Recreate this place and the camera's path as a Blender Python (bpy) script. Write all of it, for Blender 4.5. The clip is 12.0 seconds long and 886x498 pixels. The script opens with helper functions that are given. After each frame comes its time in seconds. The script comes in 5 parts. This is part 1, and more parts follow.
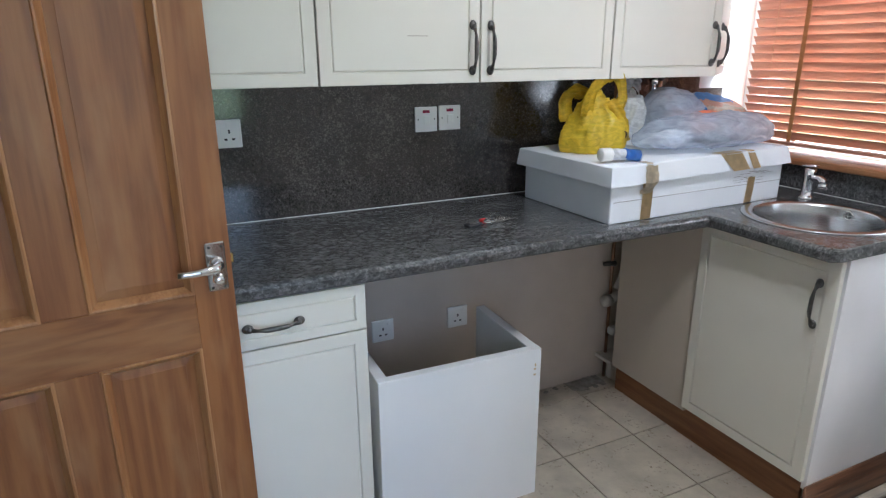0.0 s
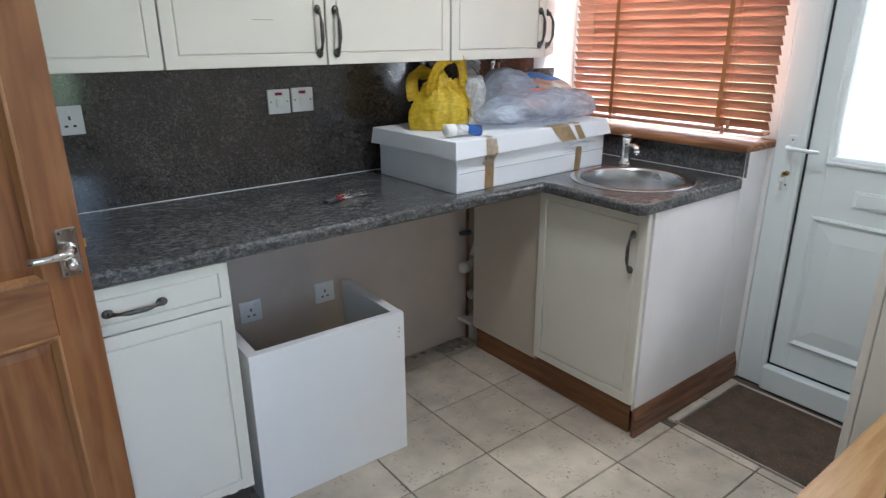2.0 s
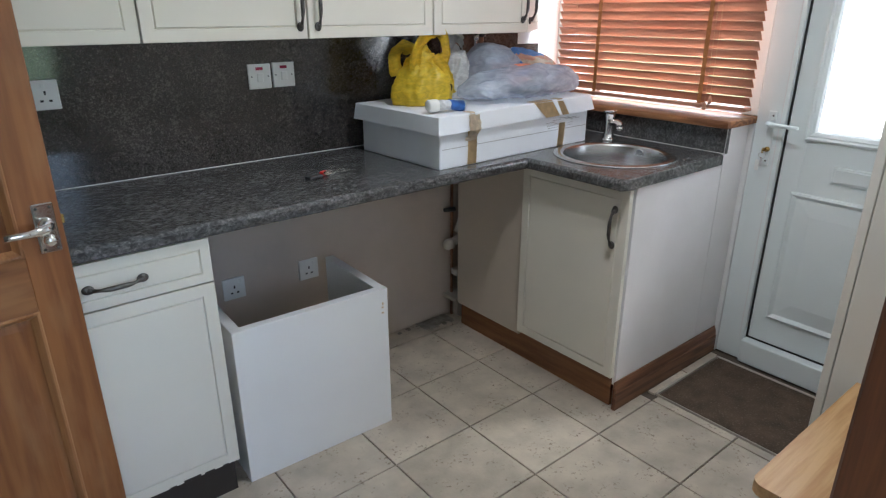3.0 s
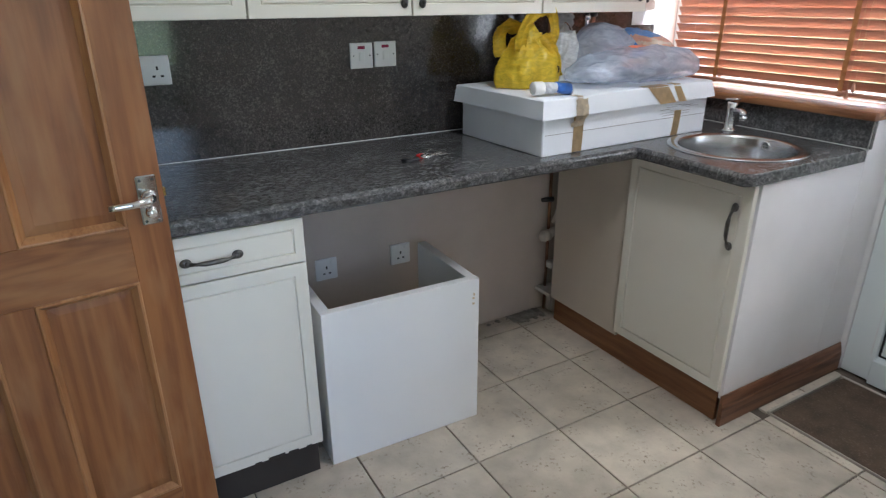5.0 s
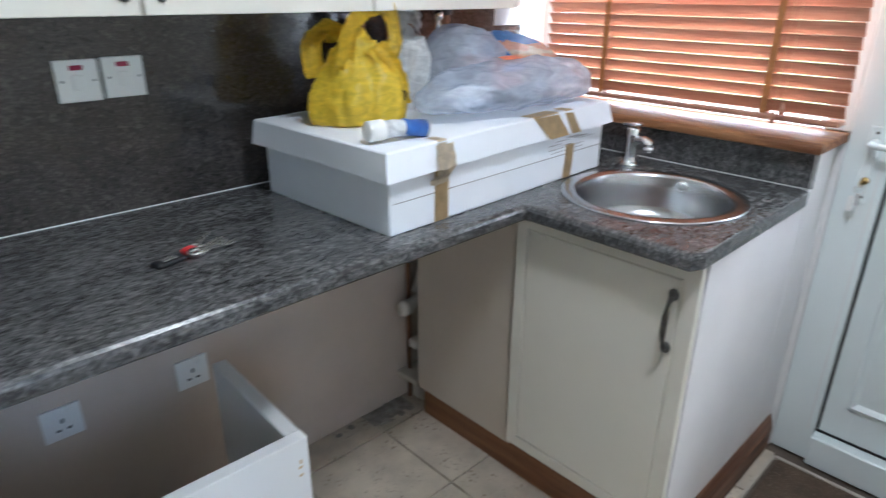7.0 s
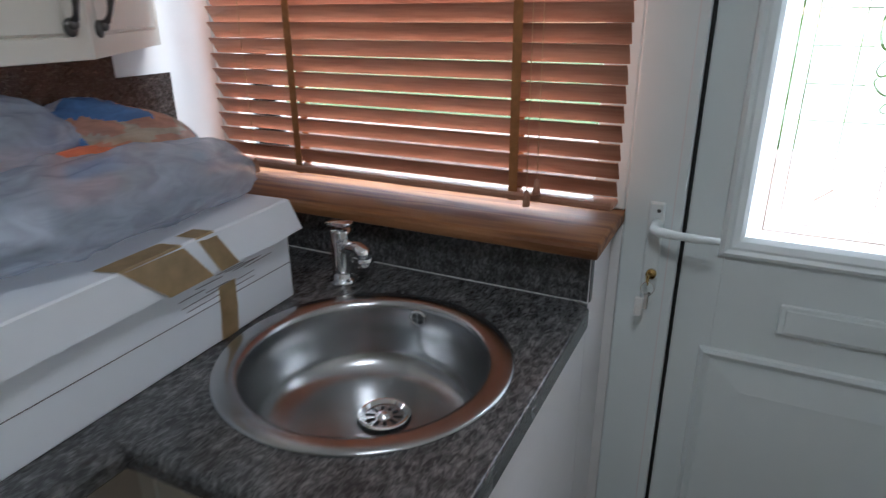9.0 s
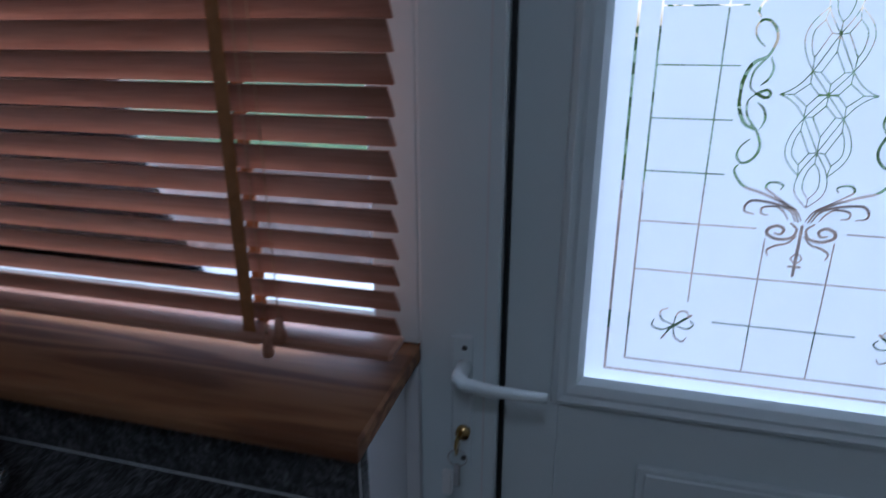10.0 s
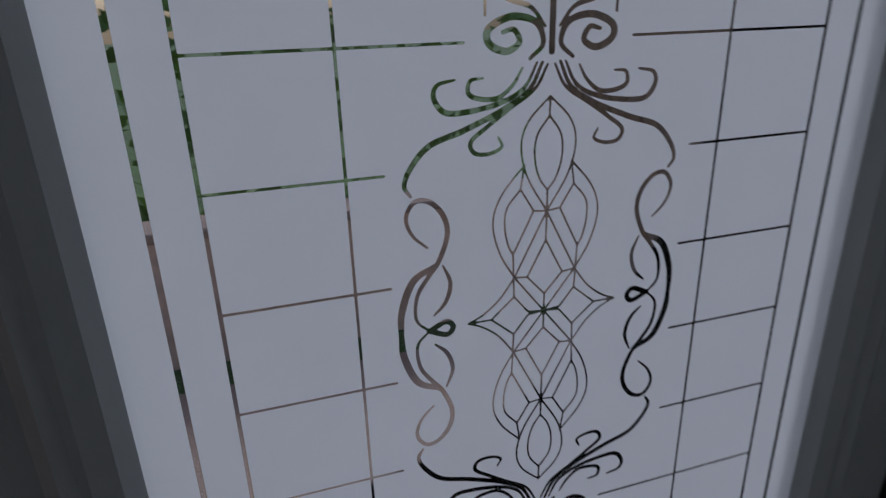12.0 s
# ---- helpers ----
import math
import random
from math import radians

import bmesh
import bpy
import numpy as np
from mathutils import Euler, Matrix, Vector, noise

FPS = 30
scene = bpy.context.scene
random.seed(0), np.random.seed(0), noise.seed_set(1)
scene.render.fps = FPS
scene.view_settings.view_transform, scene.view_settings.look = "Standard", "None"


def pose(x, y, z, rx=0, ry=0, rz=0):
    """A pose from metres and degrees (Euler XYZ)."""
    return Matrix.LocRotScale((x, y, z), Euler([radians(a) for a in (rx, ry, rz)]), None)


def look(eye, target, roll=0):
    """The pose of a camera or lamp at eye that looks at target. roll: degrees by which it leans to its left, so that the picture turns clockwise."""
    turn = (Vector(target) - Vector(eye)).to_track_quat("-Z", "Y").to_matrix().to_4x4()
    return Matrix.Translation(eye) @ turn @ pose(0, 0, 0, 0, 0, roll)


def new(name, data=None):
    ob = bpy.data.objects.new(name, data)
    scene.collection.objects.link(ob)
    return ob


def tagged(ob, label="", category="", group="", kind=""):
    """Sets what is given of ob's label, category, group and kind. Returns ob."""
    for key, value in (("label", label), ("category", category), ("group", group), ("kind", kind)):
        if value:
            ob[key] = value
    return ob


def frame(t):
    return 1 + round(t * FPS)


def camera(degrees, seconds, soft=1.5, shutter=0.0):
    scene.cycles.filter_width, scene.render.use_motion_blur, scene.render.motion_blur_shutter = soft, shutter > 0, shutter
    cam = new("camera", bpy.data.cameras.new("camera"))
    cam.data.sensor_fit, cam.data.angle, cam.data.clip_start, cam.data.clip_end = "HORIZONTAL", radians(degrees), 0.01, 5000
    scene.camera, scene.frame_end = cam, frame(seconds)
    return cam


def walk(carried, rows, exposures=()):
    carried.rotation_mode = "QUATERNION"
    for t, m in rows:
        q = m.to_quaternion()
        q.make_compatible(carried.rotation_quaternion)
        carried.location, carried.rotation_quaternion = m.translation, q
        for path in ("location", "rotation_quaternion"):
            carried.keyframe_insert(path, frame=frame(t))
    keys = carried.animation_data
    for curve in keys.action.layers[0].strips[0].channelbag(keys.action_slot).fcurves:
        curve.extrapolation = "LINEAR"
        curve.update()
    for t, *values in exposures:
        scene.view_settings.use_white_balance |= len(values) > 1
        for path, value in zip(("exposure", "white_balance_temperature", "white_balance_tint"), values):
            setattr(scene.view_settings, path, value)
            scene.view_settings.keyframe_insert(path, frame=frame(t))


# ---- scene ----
cam = camera(71.1, 12.0, soft=1.2, shutter=0.28)
PATH = [
    (0, (-2.452, -2.042, 1.438), (-1.635, -0.318, 0.838), -0.3),
    (0.5, (-2.473, -2.071, 1.418), (-1.582, -0.384, 0.819), -0.6),
    (1, (-2.463, -2.113, 1.428), (-1.532, -0.451, 0.82), -0.4),
    (1.5, (-2.474, -2.163, 1.44), (-1.433, -0.567, 0.832), -0.4),
    (2, (-2.486, -2.184, 1.44), (-1.33, -0.687, 0.79), -0.3),
    (2.5, (-2.478, -2.201, 1.436), (-1.268, -0.772, 0.733), -0.1),
    (4.5, (-2.495, -2.182, 1.422), (-1.536, -0.594, 0.674), -0.5),
    (5, (-2.443, -2.119, 1.402), (-1.516, -0.513, 0.654), -0.3),
    (5.5, (-2.339, -1.962, 1.383), (-1.589, -0.267, 0.631), -0.8),
    (6, (-2.26, -1.782, 1.39), (-1.303, -0.197, 0.633), -0.1),
    (6.5, (-2.087, -1.64, 1.38), (-1.027, -0.123, 0.621), -0.3),
    (6.6, (-2.051, -1.592, 1.382), (-0.9, -0.145, 0.62), -0.0),
    (7, (-1.923, -1.504, 1.395), (-0.644, -0.171, 0.629), 0.3),
    (7.2, (-1.861, -1.444, 1.393), (-0.409, -0.299, 0.632), 0.8),
    (8.8, (-1.271, -1.263, 1.444), (0.366, -0.402, 0.683), -0.6),
    (9, (-1.177, -1.26, 1.425), (0.49, -0.425, 0.702), -0.5),
    (9.5, (-0.917, -1.251, 1.415), (0.823, -0.549, 0.721), -0.2),
    (10, (-0.689, -1.285, 1.459), (1.132, -0.798, 0.789), -0.1),
    (10.5, (-0.478, -1.354, 1.546), (1.346, -0.987, 0.811), -1.5),
    (11, (-0.295, -1.403, 1.544), (1.56, -1.187, 0.828), -1.1),
    (11.5, (-0.218, -1.403, 1.554), (1.652, -1.472, 0.848), -1.1),
    (12, (-0.23, -1.352, 1.557), (1.552, -1.913, 0.843), -1.8),
]
walk(cam, [(t, look(eye, target, roll)) for t, eye, target, roll in PATH],
     [(0, 3.45, 5600, 9), (1.5, 3.4, 5650, 8), (2, 3.38, 5700, 8), (2.5, 3.14, 5750, 8), (4.5, 3.42, 5800, 9), (5.5, 3.28, 5700, 9), (6, 3.45, 5650, 9), (7.2, 3.65, 5450, 7), (8.8, 2.32, 5600, 8), (9.5, 1.68, 5300, 5),
      (10, 0.66, 4650, 10), (10.5, -0.06, 4550, 9), (11, -0.42, 4750, 8), (11.5, -0.72, 5200, 12), (12, -0.92, 5600, 15)])

# ---- light ----
world = bpy.data.worlds.new("overcast_sky")
scene.world = world
world.use_nodes = True
_sky = world.node_tree.nodes.new("ShaderNodeTexSky")
_sky.sky_type = "NISHITA"
_sky.sun_disc = False
_sky.sun_elevation, _sky.sun_rotation = radians(48), radians(80)
_sky.air_density, _sky.dust_density = 1.0, 3.0
world.node_tree.links.new(_sky.outputs[0], world.node_tree.nodes["Background"].inputs[0])
world.node_tree.nodes["Background"].inputs[1].default_value = 0.15
sun = new("sun", bpy.data.lights.new("sun", "SUN"))
sun.data.energy, sun.data.angle, sun.data.color = 1.5, radians(12), (1.0, 0.96, 0.9)
sun.matrix_world = look((6, -4, 8), (0, -1, 1))


def area(name, eye, target, w, h, watts, color):
    ob = new(name, bpy.data.lights.new(name, "AREA"))
    ob.data.shape, ob.data.size, ob.data.size_y = "RECTANGLE", w, h
    ob.data.energy, ob.data.color = watts, color
    ob.matrix_world = look(eye, target)
    return ob


# fill lamp added in the unseen hall behind, at an assumed window
area("hall_fill_light", (-2.3, -3.64, 1.5), (-2.1, -2.0, 1.2), 1.5, 1.2, 0.40, (1.0, 0.97, 0.92))
# ceiling lamp added out of view, assumed from two glints in the sink
area("ceiling_fill_light", (-1.25, -1.35, 2.30), (-1.25, -1.35, 0), 0.28, 0.28, 1.45, (1.0, 0.97, 0.93))
# sky light in the kitchen window's opening, behind the blind
area("window_light", (0.19, -0.53, 1.57), (-1.0, -0.53, 1.4), 0.92, 0.95, 3.0, (0.88, 0.95, 1.0))

# ---- materials ----
def material(name, color, rough=0.5, metal=0.0, vary=0.08, scale=8.0, bump=0.0, bump_scale=120.0, spec=0.5, coat=0.0,
             stretch=(1, 1, 1), dark=None, dark_at=(0.5, 0.7), detail=6.0, rough_vary=0.1, cluster=False):
    """Principled paint with tone that varies at two scales and a fine relief."""
    m = bpy.data.materials.new(name)
    m.use_nodes = True
    t = m.node_tree
    n, l = t.nodes, t.links
    p = n["Principled BSDF"]
    p.inputs["Roughness"].default_value, p.inputs["Metallic"].default_value = rough, metal
    p.inputs["Specular IOR Level"].default_value, p.inputs["Coat Weight"].default_value = spec, coat
    p.inputs["Coat Roughness"].default_value = 0.12
    mp = n.new("ShaderNodeMapping")
    geo = n.new("ShaderNodeNewGeometry")
    mp.inputs["Scale"].default_value = stretch
    l.new(geo.outputs["Position"], mp.inputs["Vector"])
    big, fine = n.new("ShaderNodeTexNoise"), n.new("ShaderNodeTexNoise")
    big.inputs["Scale"].default_value, big.inputs["Detail"].default_value = scale, detail
    fine.inputs["Scale"].default_value, fine.inputs["Detail"].default_value = bump_scale, 4
    l.new(mp.outputs[0], big.inputs["Vector"])
    l.new(mp.outputs[0], fine.inputs["Vector"])
    ramp = n.new("ShaderNodeValToRGB")
    ramp.color_ramp.elements[0].position, ramp.color_ramp.elements[1].position = 0.3, 0.7
    c = color
    ramp.color_ramp.elements[0].color = (*[max(0, v * (1 - vary)) for v in c], 1)
    ramp.color_ramp.elements[1].color = (*[min(1, v * (1 + vary)) for v in c], 1)
    l.new(big.outputs["Fac"], ramp.inputs["Fac"])
    out = ramp.outputs["Color"]
    if dark:
        r2, mix = n.new("ShaderNodeValToRGB"), n.new("ShaderNodeMix")
        mix.data_type = "RGBA"
        r2.color_ramp.elements[0].position, r2.color_ramp.elements[1].position = dark_at
        l.new(fine.outputs["Fac"], r2.inputs["Fac"])
        fac = r2.outputs["Color"]
        if cluster:
            patch, r3, mul = n.new("ShaderNodeTexNoise"), n.new("ShaderNodeValToRGB"), n.new("ShaderNodeMath")
            patch.inputs["Scale"].default_value = 13.0
            l.new(mp.outputs[0], patch.inputs["Vector"])
            r3.color_ramp.elements[0].position, r3.color_ramp.elements[1].position = 0.5, 0.62
            l.new(patch.outputs["Fac"], r3.inputs["Fac"])
            mul.operation = "MULTIPLY"
            l.new(fac, mul.inputs[0])
            l.new(r3.outputs["Color"], mul.inputs[1])
            fac = mul.outputs[0]
        l.new(fac, mix.inputs["Factor"])
        l.new(out, mix.inputs["A"])
        mix.inputs["B"].default_value = (*dark, 1)
        out = mix.outputs["Result"]
    l.new(out, p.inputs["Base Color"])
    if rough_vary:
        mr = n.new("ShaderNodeMapRange")
        mr.inputs["To Min"].default_value, mr.inputs["To Max"].default_value = max(0.02, rough - rough_vary / 2), rough + rough_vary / 2
        l.new(big.outputs["Fac"], mr.inputs["Value"])
        l.new(mr.outputs[0], p.inputs["Roughness"])
    if bump:
        b = n.new("ShaderNodeBump")
        b.inputs["Strength"].default_value, b.inputs["Distance"].default_value = bump, 0.002
        l.new(fine.outputs["Fac"], b.inputs["Height"])
        l.new(b.outputs["Normal"], p.inputs["Normal"])
    return m


def stone(name, tones, scale, rough, streak=(1, 1, 1), bump=0.05, coat=0.0):
    """Granite-look laminate: three tones of flecks over soft clouds."""
    m = bpy.data.materials.new(name)
    m.use_nodes = True
    n, l = m.node_tree.nodes, m.node_tree.links
    p = n["Principled BSDF"]
    p.inputs["Roughness"].default_value, p.inputs["Coat Weight"].default_value = rough, coat
    p.inputs["Coat Roughness"].default_value = 0.08
    geo, mp = n.new("ShaderNodeNewGeometry"), n.new("ShaderNodeMapping")
    mp.inputs["Scale"].default_value = streak
    mp.inputs["Rotation"].default_value = (0, 0, 0.5)
    l.new(geo.outputs["Position"], mp.inputs["Vector"])
    a, b, c = (n.new("ShaderNodeTexNoise") for _ in range(3))
    for node, s, d in ((a, scale, 8), (b, scale * 2.3, 4), (c, 5, 3)):
        node.inputs["Scale"].default_value, node.inputs["Detail"].default_value = s, d
        node.inputs["Roughness"].default_value = 0.62
        node.inputs["Distortion"].default_value = 0.8
        l.new(mp.outputs[0], node.inputs["Vector"])
    r = n.new("ShaderNodeValToRGB")
    e = r.color_ramp.elements
    e[0].position, e[1].position = 0.435, 0.585
    e[0].color, e[1].color = (*tones[0], 1), (*tones[2], 1)
    mid = e.new(0.505)
    mid.color = (*tones[1], 1)
    add = n.new("ShaderNodeMath")
    add.operation = "MULTIPLY_ADD"
    add.inputs[1].default_value = 0.13
    l.new(c.outputs["Fac"], add.inputs[0])
    sub = n.new("ShaderNodeMath")
    sub.operation = "MULTIPLY_ADD"
    sub.inputs[1].default_value, sub.inputs[2].default_value = 0.4, 0.085
    l.new(b.outputs["Fac"], sub.inputs[0])
    mul = n.new("ShaderNodeMath")
    mul.operation = "MULTIPLY_ADD"
    mul.inputs[1].default_value = 0.28
    l.new(a.outputs["Fac"], mul.inputs[0])
    l.new(sub.outputs[0], mul.inputs[2])
    l.new(mul.outputs[0], add.inputs[2])
    l.new(add.outputs[0], r.inputs["Fac"])
    l.new(r.outputs["Color"], p.inputs["Base Color"])
    bp = n.new("ShaderNodeBump")
    bp.inputs["Strength"].default_value, bp.inputs["Distance"].default_value = bump, 0.001
    l.new(b.outputs["Fac"], bp.inputs["Height"])
    l.new(bp.outputs["Normal"], p.inputs["Normal"])
    return m


def timber(name, light, deep, along="z", rough=0.4, rings=14.0, knots=True, coat=0.0, grain=0.10, worn=None):
    """Pine: long grain along one axis, growth rings that wander, a few knots."""
    m = bpy.data.materials.new(name)
    m.use_nodes = True
    n, l = m.node_tree.nodes, m.node_tree.links
    p = n["Principled BSDF"]
    p.inputs["Roughness"].default_value, p.inputs["Coat Weight"].default_value = rough, coat
    geo, mp, info = n.new("ShaderNodeNewGeometry"), n.new("ShaderNodeMapping"), n.new("ShaderNodeObjectInfo")
    s = {"x": (0.07, 1, 1), "y": (1, 0.07, 1), "z": (1, 1, 0.06)}[along]
    mp.inputs["Scale"].default_value = s
    off = n.new("ShaderNodeVectorMath")
    off.operation = "MULTIPLY_ADD"
    comb = n.new("ShaderNodeCombineXYZ")
    for i in range(3):
        l.new(info.outputs["Random"], comb.inputs[i])
    l.new(comb.outputs[0], off.inputs[0])
    off.inputs[1].default_value = (3.1, 5.3, 1.7)
    l.new(geo.outputs["Position"], off.inputs[2])
    l.new(off.outputs[0], mp.inputs["Vector"])
    wob, fine = n.new("ShaderNodeTexNoise"), n.new("ShaderNodeTexNoise")
    wob.inputs["Scale"].default_value, wob.inputs["Detail"].default_value = 8.0, 3
    fine.inputs["Scale"].default_value, fine.inputs["Detail"].default_value = 190.0, 3
    l.new(mp.outputs[0], wob.inputs["Vector"])
    l.new(mp.outputs[0], fine.inputs["Vector"])
    k = n.new("ShaderNodeMath")
    k.operation = "MULTIPLY"
    k.inputs[1].default_value = rings * 7.0
    l.new(wob.outputs["Fac"], k.inputs[0])
    fr = n.new("ShaderNodeMath")
    fr.operation = "SINE"
    l.new(k.outputs[0], fr.inputs[0])
    add = n.new("ShaderNodeMath")
    add.operation = "MULTIPLY_ADD"
    streak = n.new("ShaderNodeTexNoise")
    streak.inputs["Scale"].default_value, streak.inputs["Detail"].default_value, streak.inputs["Roughness"].default_value = 26.0 if not worn else 15.0, 6, 0.6
    l.new(mp.outputs[0], streak.inputs["Vector"])
    both = n.new("ShaderNodeMath")
    both.operation = "MULTIPLY_ADD"
    both.inputs[1].default_value = 1.5
    l.new(streak.outputs["Fac"], both.inputs[0])
    l.new(fine.outputs["Fac"], both.inputs[2])
    l.new(both.outputs[0], add.inputs[0])
    add.inputs[1].default_value = 0.4
    half = n.new("ShaderNodeMath")
    half.operation = "MULTIPLY"
    half.inputs[1].default_value = grain
    l.new(fr.outputs[0], half.inputs[0])
    l.new(half.outputs[0], add.inputs[2])
    r = n.new("ShaderNodeValToRGB")
    r.color_ramp.elements[0].position, r.color_ramp.elements[1].position = (0.24, 0.84) if worn else (0.36, 0.66)
    r.color_ramp.elements[0].color, r.color_ramp.elements[1].color = (*light, 1), (*deep, 1)
    l.new(add.outputs[0], r.inputs["Fac"])
    out = r.outputs["Color"]
    if worn:
        # faded patches where the varnish has gone
        pn, pr, pm, pc = n.new("ShaderNodeTexNoise"), n.new("ShaderNodeValToRGB"), n.new("ShaderNodeMix"), n.new("ShaderNodeMapping")
        pc.inputs["Scale"].default_value = tuple(v if v == 1 else 0.3 for v in s)
        l.new(off.outputs[0], pc.inputs["Vector"])
        l.new(pc.outputs[0], pn.inputs["Vector"])
        pn.inputs["Scale"].default_value, pn.inputs["Detail"].default_value = 11.0, 5
        pr.color_ramp.elements[0].position, pr.color_ramp.elements[1].position = 0.48, 0.72
        pr.color_ramp.elements[1].color = (0.75, 0.75, 0.75, 1)
        pm.data_type = "RGBA"
        l.new(pn.outputs["Fac"], pr.inputs["Fac"])
        l.new(pr.outputs["Color"], pm.inputs["Factor"])
        l.new(out, pm.inputs["A"])
        pm.inputs["B"].default_value = (*worn, 1)
        out = pm.outputs["Result"]
    if knots:
        v, r2, mix = n.new("ShaderNodeTexVoronoi"), n.new("ShaderNodeValToRGB"), n.new("ShaderNodeMix")
        mix.data_type = "RGBA"
        v.inputs["Scale"].default_value = 3.2
        l.new(mp.outputs[0], v.inputs["Vector"])
        r2.color_ramp.elements[0].position, r2.color_ramp.elements[1].position = 0.03, 0.09
        r2.color_ramp.elements[0].color, r2.color_ramp.elements[1].color = (0.75, 0.75, 0.75, 1), (0, 0, 0, 1)
        l.new(v.outputs["Distance"], r2.inputs["Fac"])
        l.new(r2.outputs["Color"], mix.inputs["Factor"])
        l.new(out, mix.inputs["A"])
        mix.inputs["B"].default_value = (*[c * 0.45 for c in deep], 1)
        out = mix.outputs["Result"]
    l.new(out, p.inputs["Base Color"])
    b = n.new("ShaderNodeBump")
    b.inputs["Strength"].default_value, b.inputs["Distance"].default_value = 0.25, 0.001
    l.new(add.outputs[0], b.inputs["Height"])
    l.new(b.outputs["Normal"], p.inputs["Normal"])
    return m


def thin_glass(name, tint=(1, 1, 1)):
    m = bpy.data.materials.new(name)
    m.use_nodes = True
    n, l = m.node_tree.nodes, m.node_tree.links
    n.remove(n["Principled BSDF"])
    tr, gl, fr, mix = n.new("ShaderNodeBsdfTransparent"), n.new("ShaderNodeBsdfGlossy"), n.new("ShaderNodeFresnel"), n.new("ShaderNodeMixShader")
    tr.inputs[0].default_value = (*tint, 1)
    gl.inputs["Roughness"].default_value = 0.03
    l.new(fr.outputs[0], mix.inputs[0])
    l.new(tr.outputs[0], mix.inputs[1])
    l.new(gl.outputs[0], mix.inputs[2])
    l.new(mix.outputs[0], n["Material Output"].inputs[0])
    return m


def frosted(name, color, through_share):
    """Thin sheet that passes scattered light: etched glass, plastic film."""
    m = bpy.data.materials.new(name)
    m.use_nodes = True
    n, l = m.node_tree.nodes, m.node_tree.links
    p = n["Principled BSDF"]
    p.inputs["Roughness"].default_value = 0.35
    tl, mix = n.new("ShaderNodeBsdfTranslucent"), n.new("ShaderNodeMixShader")
    noise_tex, ramp, geo = n.new("ShaderNodeTexNoise"), n.new("ShaderNodeValToRGB"), n.new("ShaderNodeNewGeometry")
    noise_tex.inputs["Scale"].default_value = 22
    l.new(geo.outputs["Position"], noise_tex.inputs["Vector"])
    ramp.color_ramp.elements[0].color = (*[c * 0.95 for c in color], 1)
    ramp.color_ramp.elements[1].color = (*color, 1)
    l.new(noise_tex.outputs["Fac"], ramp.inputs["Fac"])
    l.new(ramp.outputs["Color"], p.inputs["Base Color"])
    l.new(ramp.outputs["Color"], tl.inputs["Color"])
    mix.inputs[0].default_value = through_share
    l.new(p.outputs[0], mix.inputs[1])
    l.new(tl.outputs[0], mix.inputs[2])
    l.new(mix.outputs[0], n["Material Output"].inputs[0])
    return m


def plastic_film(name, color, clear, rough=0.25, scale=30.0, crease=0.45):
    """Carrier-bag film: part clear, part milky, creased."""
    m = bpy.data.materials.new(name)
    m.use_nodes = True
    n, l = m.node_tree.nodes, m.node_tree.links
    p = n["Principled BSDF"]
    p.inputs["Roughness"].default_value = rough
    geo, nz, ramp, bp = n.new("ShaderNodeNewGeometry"), n.new("ShaderNodeTexNoise"), n.new("ShaderNodeValToRGB"), n.new("ShaderNodeBump")
    mp = n.new("ShaderNodeMapping")
    mp.inputs["Scale"].default_value = (1, 1, 2.2)
    mp.inputs["Rotation"].default_value = (0.4, 0.5, 0.2)
    l.new(geo.outputs["Position"], mp.inputs["Vector"])
    l.new(mp.outputs[0], nz.inputs["Vector"])
    nz.inputs["Scale"].default_value, nz.inputs["Detail"].default_value, nz.inputs["Distortion"].default_value = scale, 5, 1.2
    ramp.color_ramp.elements[0].position, ramp.color_ramp.elements[1].position = 0.35, 0.68
    ramp.color_ramp.elements[0].color = (*[c * 0.82 for c in color], 1)
    ramp.color_ramp.elements[1].color = (*[min(1, c * 1.15) for c in color], 1)
    l.new(nz.outputs["Fac"], ramp.inputs["Fac"])
    l.new(ramp.outputs["Color"], p.inputs["Base Color"])
    bp.inputs["Strength"].default_value, bp.inputs["Distance"].default_value = crease, 0.006
    l.new(nz.outputs["Fac"], bp.inputs["Height"])
    l.new(bp.outputs["Normal"], p.inputs["Normal"])
    tr, mix, tl, mix2 = n.new("ShaderNodeBsdfTransparent"), n.new("ShaderNodeMixShader"), n.new("ShaderNodeBsdfTranslucent"), n.new("ShaderNodeMixShader")
    l.new(ramp.outputs["Color"], tl.inputs["Color"])
    mix2.inputs[0].default_value, mix.inputs[0].default_value = 0.35, clear
    l.new(p.outputs[0], mix2.inputs[1])
    l.new(tl.outputs[0], mix2.inputs[2])
    l.new(mix2.outputs[0], mix.inputs[1])
    l.new(tr.outputs[0], mix.inputs[2])
    l.new(mix.outputs[0], n["Material Output"].inputs[0])
    return m


